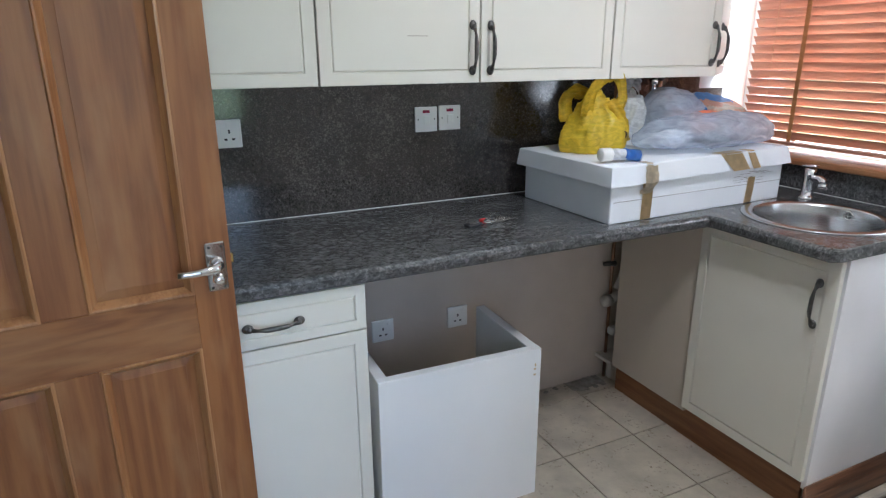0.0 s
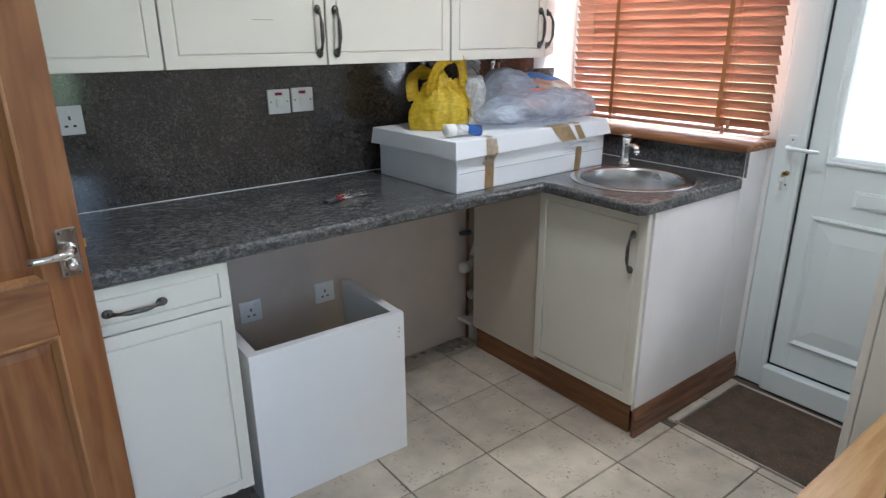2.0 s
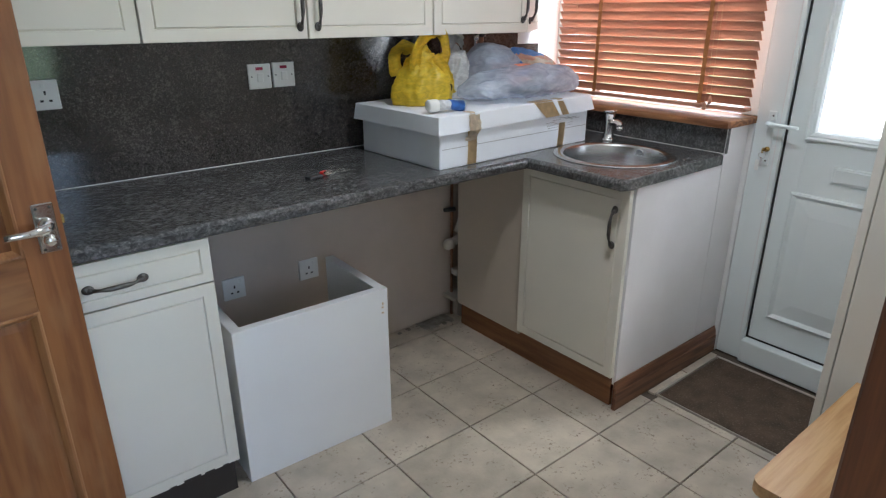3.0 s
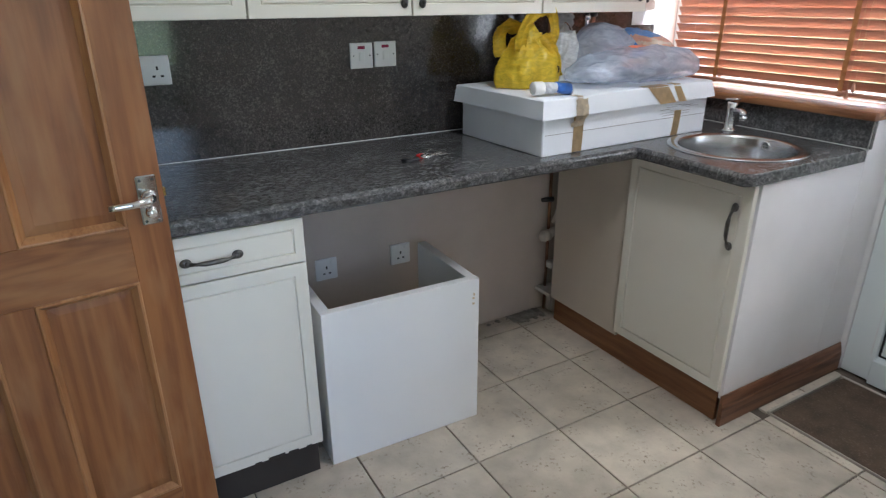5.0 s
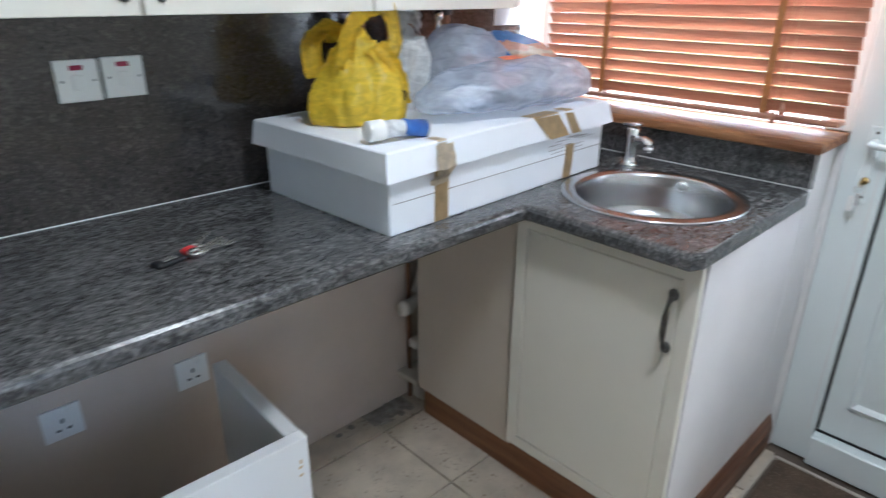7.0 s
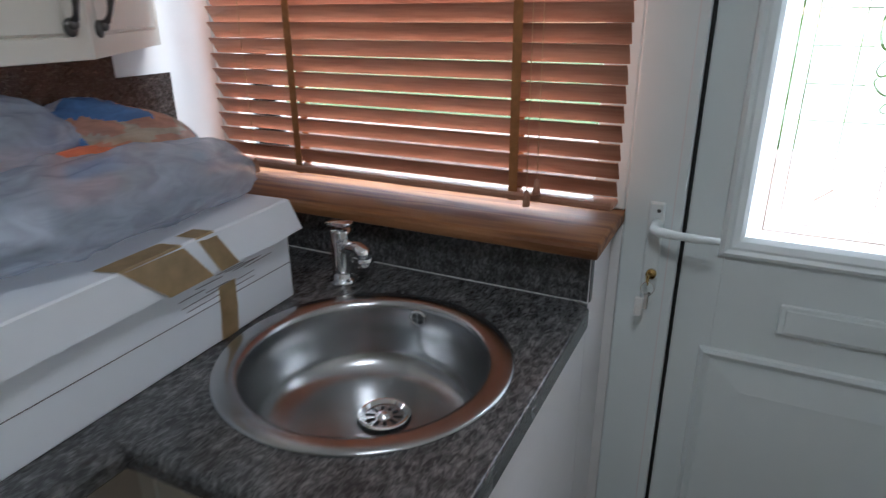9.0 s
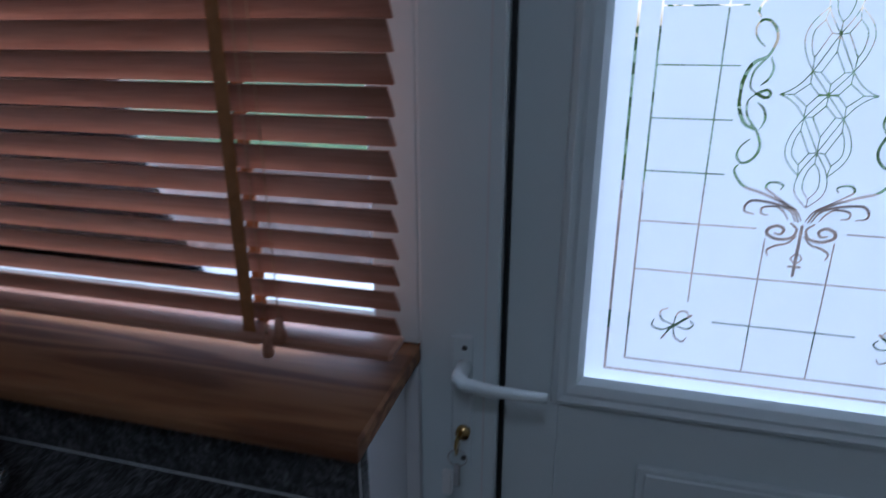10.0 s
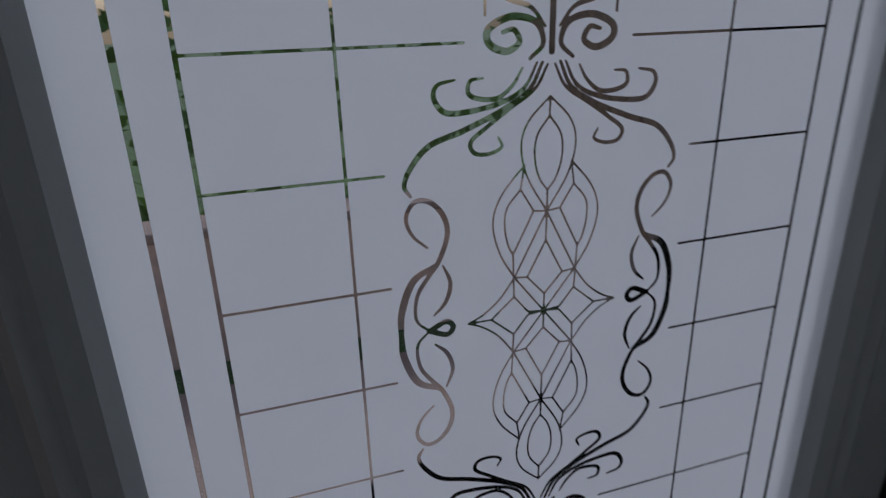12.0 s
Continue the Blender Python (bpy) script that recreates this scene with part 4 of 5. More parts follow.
for z in (1.058, 0.882):
    part("screw", lathe([(0.004, 0.0), (0.0035, 0.001), (0, 0.001)], 10, m=pose(0.027, -1.123, z, 0, -90)), M_pewter, hp)
cyl = part("lock_cylinder", tube([(0.028, -1.123, 0.928), (0.018, -1.123, 0.928)], [0.010, 0.010], 16), M_brass, hp, "brass lock cylinder", True)
keys2 = thing("keys_in_lock", pose(0.018, -1.123, 0.92), "brass key in the lock with a hanging ring and tag", "keys")
part("key", box(-0.010, 0.020, -1.1200, -1.1180, 0.922, 0.934, 0.0008), M_brass, keys2)
part("bow", lathe([(0.011, -0.001), (0.012, 0.0), (0.011, 0.001), (0.005, 0.001)], 16, m=pose(-0.010, -1.123, 0.928, 90)), M_brass, keys2, "", True)
ring = [(-0.010, -1.123 + 0.013 * math.sin(t), 0.910 + 0.013 * math.cos(t)) for t in (2 * math.pi * k / 20 for k in range(21))]
part("ring", tube(ring, 0.0011, 6, caps=False), M_chrome, keys2, "", True)
part("spare_key", box(-0.012, -0.009, -1.127, -1.118, 0.865, 0.900, 0.001), M_chrome, keys2)
part("tag", box(-0.013, -0.009, -1.117, -1.102, 0.848, 0.890, 0.003), M_socket, keys2, "white plastic key tag")

gl = part("pane", box(0.068, 0.072, YC - GY, YC + GY, GZ0, GZ1), M_glass, dr1, "clear glass pane")
gl.visible_shadow = False


# ---- etched film with its clear lines ----
STROKES = []          # (points in mm from the middle, width in mm)


def smooth(points, n=8):
    """A Catmull-Rom line through points."""
    p = [np.array(q, float) for q in points]
    p = [2 * p[0] - p[1]] + p + [2 * p[-1] - p[-2]]
    out = []
    for i in range(1, len(p) - 2):
        for k in range(n):
            t = k / n
            out.append(0.5 * (2 * p[i] + (p[i + 1] - p[i - 1]) * t + (2 * p[i - 1] - 5 * p[i] + 4 * p[i + 1] - p[i + 2]) * t * t + (3 * p[i] - p[i - 1] - 3 * p[i + 1] + p[i + 2]) * t ** 3))
    return out + [p[-2]]


def stroke(points, width, both="xy", curve=True, taper=0.0):
    """Adds a line, mirrored left-right (x) and up-down (y); taper thins its ends."""
    line = smooth(points) if curve else [np.array(q, float) for q in points]
    for sx in ((1, -1) if "x" in both else (1,)):
        for sy in ((1, -1) if "y" in both else (1,)):
            STROKES.append(([(q[0] * sx, q[1] * sy) for q in line], width, taper))


T = 1.1
# borders and grid
stroke([(200, 356), (200, -356)], 3.2, "x", False)
stroke([(200, 356), (-200, 356)], 3.2, "y", False)
stroke([(176, 338), (176, -338)], 2.2, "x", False)
stroke([(176, 338), (-176, 338)], 2.2, "y", False)
stroke([(109, 250), (109, -250)], 1.6, "x", False)
for v in (29, 90):
    stroke([(176, v), (90, v)], 1.5, "xy", False)
stroke([(176, 151), (47, 151)], 1.5, "xy", False)
stroke([(176, 213), (-176, 213)], 1.5, "y", False)
stroke([(78, 275), (-78, 275)], 1.5, "y", False)
stroke([(36, 163), (36, 338)], 1.5, "xy", False)
# the star of petals
stroke([(0, 123), (12, 111), (16, 98), (12, 81), (0, 61)], T)
stroke([(0, 113), (7, 103), (8, 91), (5, 80), (0, 73)], T)
stroke([(0, 123), (0, 113)], T, "y", False)
stroke([(0, 73), (0, 44)], T, "y", False)
stroke([(14, 88), (27, 73), (32, 58), (28, 40), (19, 24)], T)
stroke([(16, 75), (24, 65), (25, 54), (23, 44), (20, 38)], T)
for a in ([(14, 88), (16, 75), (8, 62), (0, 61)], [(8, 62), (20, 38), (19, 12)], [(0, 61), (19, 24), (0, 0)], [(0, 44), (11, 23), (19, 24)],
          [(11, 23), (0, 11), (0, 0)], [(19, 12), (10, 1), (0, 0)], [(19, 12), (33, 0), (47, 0)]):
    stroke(a, T, "xy", False)
stroke([(19, 24), (28, 12), (38, 4), (47, 0)], T)
# side scrolls
stroke([(69, 49), (77, 57), (80, 67), (75, 75), (67, 74), (60, 66), (58, 55), (63, 41), (69, 33), (76, 22), (77, 8), (70, 0)], 3.0, taper=0.6)
stroke([(66, 38), (78, 31), (85, 14), (86, 0)], 4.2, taper=0.3)
stroke([(61, 38), (57, 27), (60, 16), (67, 9)], 2.6, taper=0.6)
stroke([(70, 0), (60, -4), (56, 0), (60, 4), (70, 0)], 3.2, "x")
# crest flourishes
stroke([(8, 140), (15, 128), (29, 121), (48, 118), (58, 119), (63, 126), (61, 132), (52, 134)], 3.0, taper=0.6)
stroke([(16, 138), (21, 130), (29, 124), (39, 124), (45, 127), (44, 133), (37, 134)], 2.6, taper=0.6)
stroke([(5, 140), (12, 127), (26, 118), (48, 109), (66, 103), (76, 93), (80, 84), (77, 78)], 3.2, taper=0.5)
stroke([(2, 139), (9, 127), (23, 118), (35, 110), (44, 103), (42, 97), (34, 96), (27, 99), (29, 104)], 2.4, taper=0.5)
stroke([(12, 142), (5, 149), (9, 159), (22, 162), (34, 157), (34, 150), (25, 146), (18, 150), (21, 156), (27, 155)], 3.8, taper=0.5)
stroke([(4, 157), (12, 166), (24, 170), (32, 176), (30, 183)], 2.6, taper=0.5)
stroke([(0, 145), (0, 205)], 3.4, "y", False, 0.4)
stroke([(6, 184), (0, 190), (-6, 184), (0, 178), (6, 184)], 1.6, "y")
stroke([(-6, 194), (6, 194)], 2.6, "y", False)
# corner sprays
for a, wd2 in (([(136, 304), (112, 283)], 3.2), ([(131, 298), (145, 292), (148, 281), (140, 276)], 2.0), ([(131, 298), (128, 282), (119, 278), (114, 284)], 2.0),
               ([(131, 298), (116, 302), (108, 296), (112, 290)], 2.0), ([(131, 298), (128, 314), (119, 320), (114, 314)], 2.0), ([(131, 298), (144, 306), (156, 302), (155, 293)], 2.0), ([(133, 300), (143, 318)], 2.2)):
    stroke([(x - 9, y - 14) for x, y in a], wd2, "xy", len(a) > 2, 0.5)


def etched_sheet(x, cell=0.8):
    """The film as one sheet with the strokes cut out of it, at the resolution of cell mm."""
    hw, z0, z1 = GY * 1000, (GZ0 - ZC) * 1000, (GZ1 - ZC) * 1000
    gx, gz = np.arange(-hw, hw + cell * 0.5, cell), np.arange(z0, z1 + cell * 0.5, cell)
    d = np.full((len(gz), len(gx)), 5.0)
    for line, width, taper in STROKES:
        n = len(line) - 1
        for i in range(n):
            (ax, ay), (bx, by) = line[i], line[i + 1]
            f = 1 - taper * abs(2 * (i + 0.5) / n - 1) ** 2 if n > 1 else 1.0
            r = width * f / 2
            i0, i1 = np.searchsorted(gx, min(ax, bx) - 3), np.searchsorted(gx, max(ax, bx) + 3)
            j0, j1 = np.searchsorted(gz, min(ay, by) - 3), np.searchsorted(gz, max(ay, by) + 3)
            if i1 <= i0 or j1 <= j0:
                continue
            px, pz = np.meshgrid(gx[i0:i1], gz[j0:j1])
            ll = (bx - ax) ** 2 + (by - ay) ** 2 + 1e-9
            t = np.clip(((px - ax) * (bx - ax) + (pz - ay) * (by - ay)) / ll, 0, 1)
            dist = np.hypot(px - ax - t * (bx - ax), pz - ay - t * (by - ay)) - r
            d[j0:j1, i0:i1] = np.minimum(d[j0:j1, i0:i1], dist)
    verts, faces, index = [], [], {}

    def vert(u, v):
        key = (round(u, 3), round(v, 3))
        if key not in index:
            index[key] = len(verts)
            verts.append((x, YC + u / 1000, ZC + v / 1000))
        return index[key]

    inside = d > 0
    full = inside[:-1, :-1] & inside[1:, :-1] & inside[:-1, 1:] & inside[1:, 1:]
    none = ~(inside[:-1, :-1] | inside[1:, :-1] | inside[:-1, 1:] | inside[1:, 1:])
    for j in range(full.shape[0]):
        row, i = full[j], 0
        change = np.flatnonzero(np.diff(np.concatenate(([0], row.astype(int), [0]))))
        for a, b in zip(change[::2], change[1::2]):
            faces.append((vert(gx[a], gz[j]), vert(gx[b], gz[j]), vert(gx[b], gz[j + 1]), vert(gx[a], gz[j + 1])))
    for j, i in np.argwhere(~full & ~none):
        quad = [(i, j), (i + 1, j), (i + 1, j + 1), (i, j + 1)]
        poly = []
        for k in range(4):
            (a, b), (c, e2) = quad[k], quad[(k + 1) % 4]
            da, dc = d[b, a], d[e2, c]
            if da > 0:
                poly.append((gx[a], gz[b]))
            if (da > 0) != (dc > 0):
                t = da / (da - dc)
                poly.append((gx[a] + t * (gx[c] - gx[a]), gz[b] + t * (gz[e2] - gz[b])))
        ids = list(dict.fromkeys(vert(u, v) for u, v in poly))
        if len(ids) > 2:
            faces.append(ids)
    me = bpy.data.meshes.new("etched_film")
    me.from_pydata(verts, [], faces)
    me.materials.append(M_film)
    return me


film_ob = new("etched_film", etched_sheet(0.0635))
film_ob.parent = dr1
film_ob.matrix_basis = POSE[dr1].inverted()
tagged(film_ob, "milky etched film with clear scrollwork lines")

# ---- things on the worktop ----
LID = 1.110
bxm = pose(-0.764, -0.307, 0.918) @ Matrix.Rotation(radians(2.0), 4, "Z")
lidm = bxm @ Matrix.Translation((-0.012, -0.002, 0)) @ Matrix.Rotation(radians(-0.7), 4, "Y")
cb = thing("cardboard_box", bxm, "long white cardboard box with a lid and torn brown tape", "box")
part("base", box(-0.41, 0.41, -0.2335, 0.2335, 0.0, 0.15, 0.003, m=bxm), M_card, cb)
part("seam", box(-0.40, 0.41, -0.2344, -0.2337, 0.0695, 0.0708, m=bxm), M_pencil, cb, "fold line of the card")


def lid_mesh():
    """Flared lid whose skirt bows a little between the corners and splays at one end."""
    bm = bmesh.new()
    rings = []
    n = 12
    for hx, hy, z in ((0.411, 0.245, 0.191), (0.4145, 0.2485, 0.1885), (0.422, 0.257, 0.130), (0.4195, 0.2545, 0.130), (0.411, 0.245, 0.186)):
        ring = []
        for sx, sy, ex, ey in ((-1, -1, 1, -1), (1, -1, 1, 1), (1, 1, -1, 1), (-1, 1, -1, -1)):
            for k in range(n):
                f = k / n
                u, v = sx + (ex - sx) * f, sy + (ey - sy) * f
                low = (0.191 - z) / 0.061
                bow = -0.005 * low * math.sin(math.pi * f) + 0.012 * low * max(0.0, u) ** 6 * (v < 0)
                dz = 0.003 * low * noise.noise(Vector((u * 2.0, v * 2.0, 3))) + 0.0012 * noise.noise(Vector((u * 3, v * 3, 8)))
                nx, ny = (0, sy) if sx != ex else (sx, 0)
                ring.append(bm.verts.new((u * hx + nx * bow, v * hy + ny * bow, z + dz)))
        rings.append(ring)
    for a, b in zip(rings, rings[1:]):
        for k in range(4 * n):
            bm.faces.new((a[k], a[(k + 1) % (4 * n)], b[(k + 1) % (4 * n)], b[k]))
    bm.faces.new(rings[0])
    bm.transform(lidm)
    return bm


lid = part("lid", lid_mesh(), M_card, cb, "white flared lid")


def tape_strip(x, w, skew, onlid, name="tape", w2=None, top=0.145, mat=None):
    """A strip of parcel tape over the lid's top and sloping front, or down the base."""
    bm = bmesh.new()
    if onlid:
        path = [(-0.215, 0.193, 0.0), (-0.2475, 0.1925, 0.12), (-0.2585, 0.129, 1.0)]
    else:
        path = [(-0.2355, top, 0.0), (-0.2355, top * 0.5, 0.5), (-0.2355, 0.002, 1.0)]
    rows = []
    for k, (y, z, f) in enumerate(path):
        ww = w + ((w2 or w) - w) * f
        rows.append([bm.verts.new((x + skew * f + o * ww + (0.002 if k % 2 else 0), y, z)) for o in (-0.5, 0.5)])
    for a, b in zip(rows, rows[1:]):
        bm.faces.new((a[0], a[1], b[1], b[0]))
    bmesh.ops.solidify(bm, geom=list(bm.faces), thickness=0.0006)
    bm.transform(lidm if onlid else bxm)
    part(name, bm, mat or M_tape, cb, "brown parcel tape" if not mat else "pale torn parcel tape")


tape_strip(-0.259, 0.044, 0.0, False)
tape_strip(-0.262, 0.026, 0.006, True, mat=M_torn)
tape_strip(0.244, 0.038, -0.008, False, top=0.095)
tape_strip(0.105, 0.108, 0.063, True, w2=0.084)
tape_strip(0.207, 0.034, 0.039, True, w2=0.04)
torn = bmesh.new()
rows = []
for k, (y, z) in enumerate(((-0.2525, 0.180), (-0.2545, 0.168), (-0.2565, 0.153), (-0.2580, 0.141), (-0.2590, 0.128), (-0.2510, 0.112), (-0.2385, 0.100), (-0.2365, 0.088))):
    rows.append([torn.verts.new((-0.268 + o * (0.85 + 0.35 * noise.noise(Vector((k * 1.3, o * 90, 4)))), y - 0.0012 * (1 + noise.noise(Vector((k * 2.1, o * 150, 1)))), z + 0.004 * noise.noise(Vector((o * 200, k, 7))))) for o in (-0.032, -0.016, 0.0, 0.016, 0.032)])
for a, b in zip(rows, rows[1:]):
    for k in range(4):
        torn.faces.new((a[k], a[k + 1], b[k + 1], b[k]))
bmesh.ops.solidify(torn, geom=list(torn.faces), thickness=0.0005)
torn.transform(bxm)
part("torn_tape", torn, M_torn, cb, "pale torn parcel tape")
rnd = random.Random(3)
for k in range(12):
    x = rnd.uniform(0.1, 0.30)
    z = rnd.uniform(0.075, 0.12)
    part("pencil_line", box(x, x + rnd.uniform(0.03, 0.09), -0.2345, -0.2338, z, z + 0.001, m=bxm @ Matrix.Rotation(radians(rnd.uniform(-3, 1)), 4, "Y")), M_pencil, cb, "faint pencil line")


def bag(name, c, size, seed, mat, folds, parent, squash=0.0, top=0.5, seg=96, rows=60, label="", grain=(1, 1, 0.4), rough=1.0):
    """A slack plastic bag: a rounded sack with gathered folds and dents, flat where it rests."""
    bm = bmesh.new()
    rings = []
    for j in range(rows + 1):
        v = j / rows
        ring = []
        for i in range(seg):
            t = 2 * math.pi * i / seg
            z = v
            r = (0.9 + 0.35 * min(v, 0.3)) * max(1 - v ** (2.6 - 1.2 * top), 0.0) ** 0.6
            q = Vector((math.cos(t) * r, math.sin(t) * r, z))
            s = Vector((seed * 1.7, seed * 0.9, seed))
            w1 = Vector((q.x * grain[0], q.y * grain[1], q.z * grain[2]))
            f = noise.noise(q * 1.3 + s) * 0.24
            f += 0.20 * (0.25 - abs(noise.noise(w1 * folds + s))) + rough * 0.10 * (0.25 - abs(noise.noise(w1 * folds * 2.3 + s * 2)))
            f += rough * 0.045 * (0.25 - abs(noise.noise(w1 * folds * 4.9 + s * 3)))
            q = q * (1 + f)
            q.z = max(q.z, 0.0) if v > 0.02 else 0.0
            q.z += squash * q.x * z
            ring.append(bm.verts.new((c[0] + q.x * size[0], c[1] + q.y * size[1], c[2] + 0.002 + max(q.z, 0.0) * size[2])))
        rings.append(ring)
    for r, s in zip(rings, rings[1:]):
        for k in range(seg):
            bm.faces.new((r[k], r[(k + 1) % seg], s[(k + 1) % seg], s[k]))
    bm.faces.new(rings[0])
    return part(name, bm, mat, parent, label, True)


yb = thing("yellow_carrier_bag", pose(-1.02, -0.28, LID), "crumpled yellow plastic carrier bag with loose handles on the box", "carrier bag")
bag("sack", (-1.02, -0.27, LID - 0.004), (0.122, 0.105, 0.185), 2.3, M_yellow, 2.0, yb, 0.1, 0.8)


def strap(points, w, th, seed, name, mat, parent):
    """A wide creased strap of film along points."""
    bm = bmesh.new()
    line = [Vector((*q,)) for q in points]
    rows = []
    n = 26
    for k in range(n + 1):
        f = k / n * (len(line) - 1)
        i = min(int(f), len(line) - 2)
        t = f - i
        p0, p1, p2, p3 = line[max(i - 1, 0)], line[i], line[i + 1], line[min(i + 2, len(line) - 1)]
        p = 0.5 * (2 * p1 + (p2 - p0) * t + (2 * p0 - 5 * p1 + 4 * p2 - p3) * t * t + (3 * p1 - p0 - 3 * p2 + p3) * t ** 3)
        d = (p2 - p0).normalized()
        side = d.cross(Vector((0.25, 1, 0.2))).normalized()
        nor = d.cross(side).normalized()
        row = []
        for u in range(7):
            o = (u / 6 - 0.5) * w * (1 + 0.25 * noise.noise(Vector((k * 0.3, seed, 0))))
            row.append(bm.verts.new(p + side * o + nor * (0.012 * noise.noise(Vector((u * 0.7, k * 0.25, seed))) + th * math.cos(u * 2.1))))
        rows.append(row)
    for a, b in zip(rows, rows[1:]):
        for u in range(6):
            bm.faces.new((a[u], a[u + 1], b[u + 1], b[u]))
    bmesh.ops.solidify(bm, geom=list(bm.faces), thickness=0.0012)
    return part(name, bm, mat, parent, "", True)


strap([(-1.085, -0.30, LID + 0.12), (-1.065, -0.30, LID + 0.20), (-1.01, -0.30, LID + 0.25), (-0.955, -0.30, LID + 0.252), (-0.94, -0.31, LID + 0.19), (-0.98, -0.33, LID + 0.12), (-0.95, -0.34, LID + 0.06)], 0.042, 0.004, 1, "handle", M_yellow, yb)
strap([(-1.11, -0.23, LID + 0.10), (-1.115, -0.22, LID + 0.17), (-1.08, -0.22, LID + 0.20), (-1.03, -0.23, LID + 0.19), (-1.0, -0.24, LID + 0.13)], 0.05, 0.004, 5, "handle", M_yellow, yb)
strap([(-0.945, -0.33, LID + 0.03), (-0.965, -0.35, LID + 0.075), (-0.985, -0.345, LID + 0.13), (-1.01, -0.32, LID + 0.17)], 0.05, 0.006, 13, "gusset", M_yellow, yb)
curl = [(-0.965 - 0.014 * math.cos(t) * (1 - t / 16), -0.362 - 0.004 * math.sin(t), LID + 0.055 + 0.016 * math.sin(t)) for t in (k * 0.3 for k in range(17))]
part("print", tube(curl, 0.0022, 6), M_black, yb, "dark curl of print", True)
mb = thing("white_carrier_bag", pose(-0.81, -0.2, LID), "milky white plastic bag standing between two other bags", "carrier bag")
bag("sack", (-0.815, -0.20, LID), (0.082, 0.085, 0.195), 8.1, M_milky, 2.2, mb, 0.1, 0.6)
strap([(-0.845, -0.2, LID + 0.14), (-0.835, -0.2, LID + 0.20), (-0.805, -0.2, LID + 0.240), (-0.765, -0.21, LID + 0.20)], 0.05, 0.004, 9, "handle", M_milky, mb)
gb = thing("clear_carrier_bag", pose(-0.64, -0.3, LID), "slack see-through grey plastic bag with printed packets inside", "carrier bag")


def slack_bag(name, x0, x1, yc, ry, rz, seed, lean=0.0, swell=0.0, ends=2.6, tilt=0.5, seg=84, rows=96):
    """A bag lying on its side: a long soft pillow, flat below, with creases that run along it."""
    bm = bmesh.new()
    rings = []
    hx, cx = (x1 - x0) / 2, (x0 + x1) / 2
    off = Vector((seed * 2.3, seed * 1.1, seed))
    for j in range(rows + 1):
        u = -math.cos(math.pi * j / rows)
        e = max(1 - abs(u) ** ends, 0.0) ** 0.5
        k = 1 + swell * u
        ring = []
        for i in range(seg):
            t = 2 * math.pi * i / seg
            c, d = math.cos(t), math.sin(t)
            y = ry * e * math.copysign(abs(c) ** 0.85, c)
            z = rz * k * (1 + e * math.copysign(abs(d) ** 0.9, d)) - rz * k * (1 - e) * 0.45
            p = Vector((cx + u * hx, yc + y + lean * (z - rz), z))
            w = Vector((p.x * 4.0 + p.z * 2.0, p.y * 13.0, p.z * 15.0 + tilt * p.x * 14.0))
            f = 0.020 * (0.22 - abs(noise.noise(w + off))) + 0.010 * (0.22 - abs(noise.noise(w * 2.3 + off)))
            f += 0.005 * (0.22 - abs(noise.noise(w * 4.6 + off))) + 0.016 * noise.noise(p * 7.0 + off)
            f *= min(1.0, 0.35 + e)
            n = Vector((u * 0.5, c, d)).normalized()
            p += n * f
            ring.append(bm.verts.new((p.x, p.y, LID + 0.003 + max(p.z, 0.0))))
        rings.append(ring)
    for r, q in zip(rings, rings[1:]):
        for k in range(seg):
            bm.faces.new((r[k], r[(k + 1) % seg], q[(k + 1) % seg], q[k]))
    bm.faces.new(rings[0]), bm.faces.new(rings[-1])
    return part(name, bm, M_grey, gb, "", True)


sack = slack_bag("sack", -0.955, -0.335, -0.415, 0.125, 0.058, 5.2, swell=0.08, tilt=0.35)
slack_bag("fold", -0.80, -0.52, -0.275, 0.11, 0.098, 11.4, lean=0.15, ends=2.2, tilt=-0.6)
rear = slack_bag("fold", -0.635, -0.335, -0.300, 0.12, 0.085, 7.7, lean=0.1, swell=-0.1, ends=2.3, tilt=0.6)
# printed patch of the bag: pale orange with a blue rim above
me = rear.data
for mt_ in (M_blue_film, M_orange_film, M_yellow_film):
    me.materials.append(mt_)
for f in me.polygons:
    p = POSE[gb] @ f.center
    h = p.z - LID + 0.012 * noise.noise(p * 22)
    u = p.x + 0.02 * noise.noise(p * 16)
    if -0.62 < u < -0.40 and 0.112 < h and p.y < -0.27:
        f.material_index = 1 if h > 0.158 and u < -0.47 or u < -0.595 else 3 if abs(h - 0.135) < 0.006 or abs(u + 0.52) < 0.008 else 2
pk = part("packet", box(-0.66, -0.49, -0.40, -0.24, LID + 0.04, LID + 0.128, 0.02, m=None, seg=2), M_orange, gb, "orange and blue printed packet")
part("print", box(-0.65, -0.56, -0.404, -0.4, LID + 0.09, LID + 0.112), M_blue, pk, "blue print")
part("print", box(-0.64, -0.52, -0.36, -0.26, LID + 0.128, LID + 0.131), M_blue, pk, "blue print")
part("print", box(-0.57, -0.51, -0.404, -0.4, LID + 0.055, LID + 0.085), M_yprint, pk, "yellow print")
part("packet", box(-0.82, -0.68, -0.40, -0.3, LID + 0.008, LID + 0.06, 0.012, seg=2), M_card, gb, "pale packet")
part("packet", box(-0.55, -0.45, -0.38, -0.26, LID + 0.008, LID + 0.07, 0.012, seg=2), M_end, gb, "pale packet")

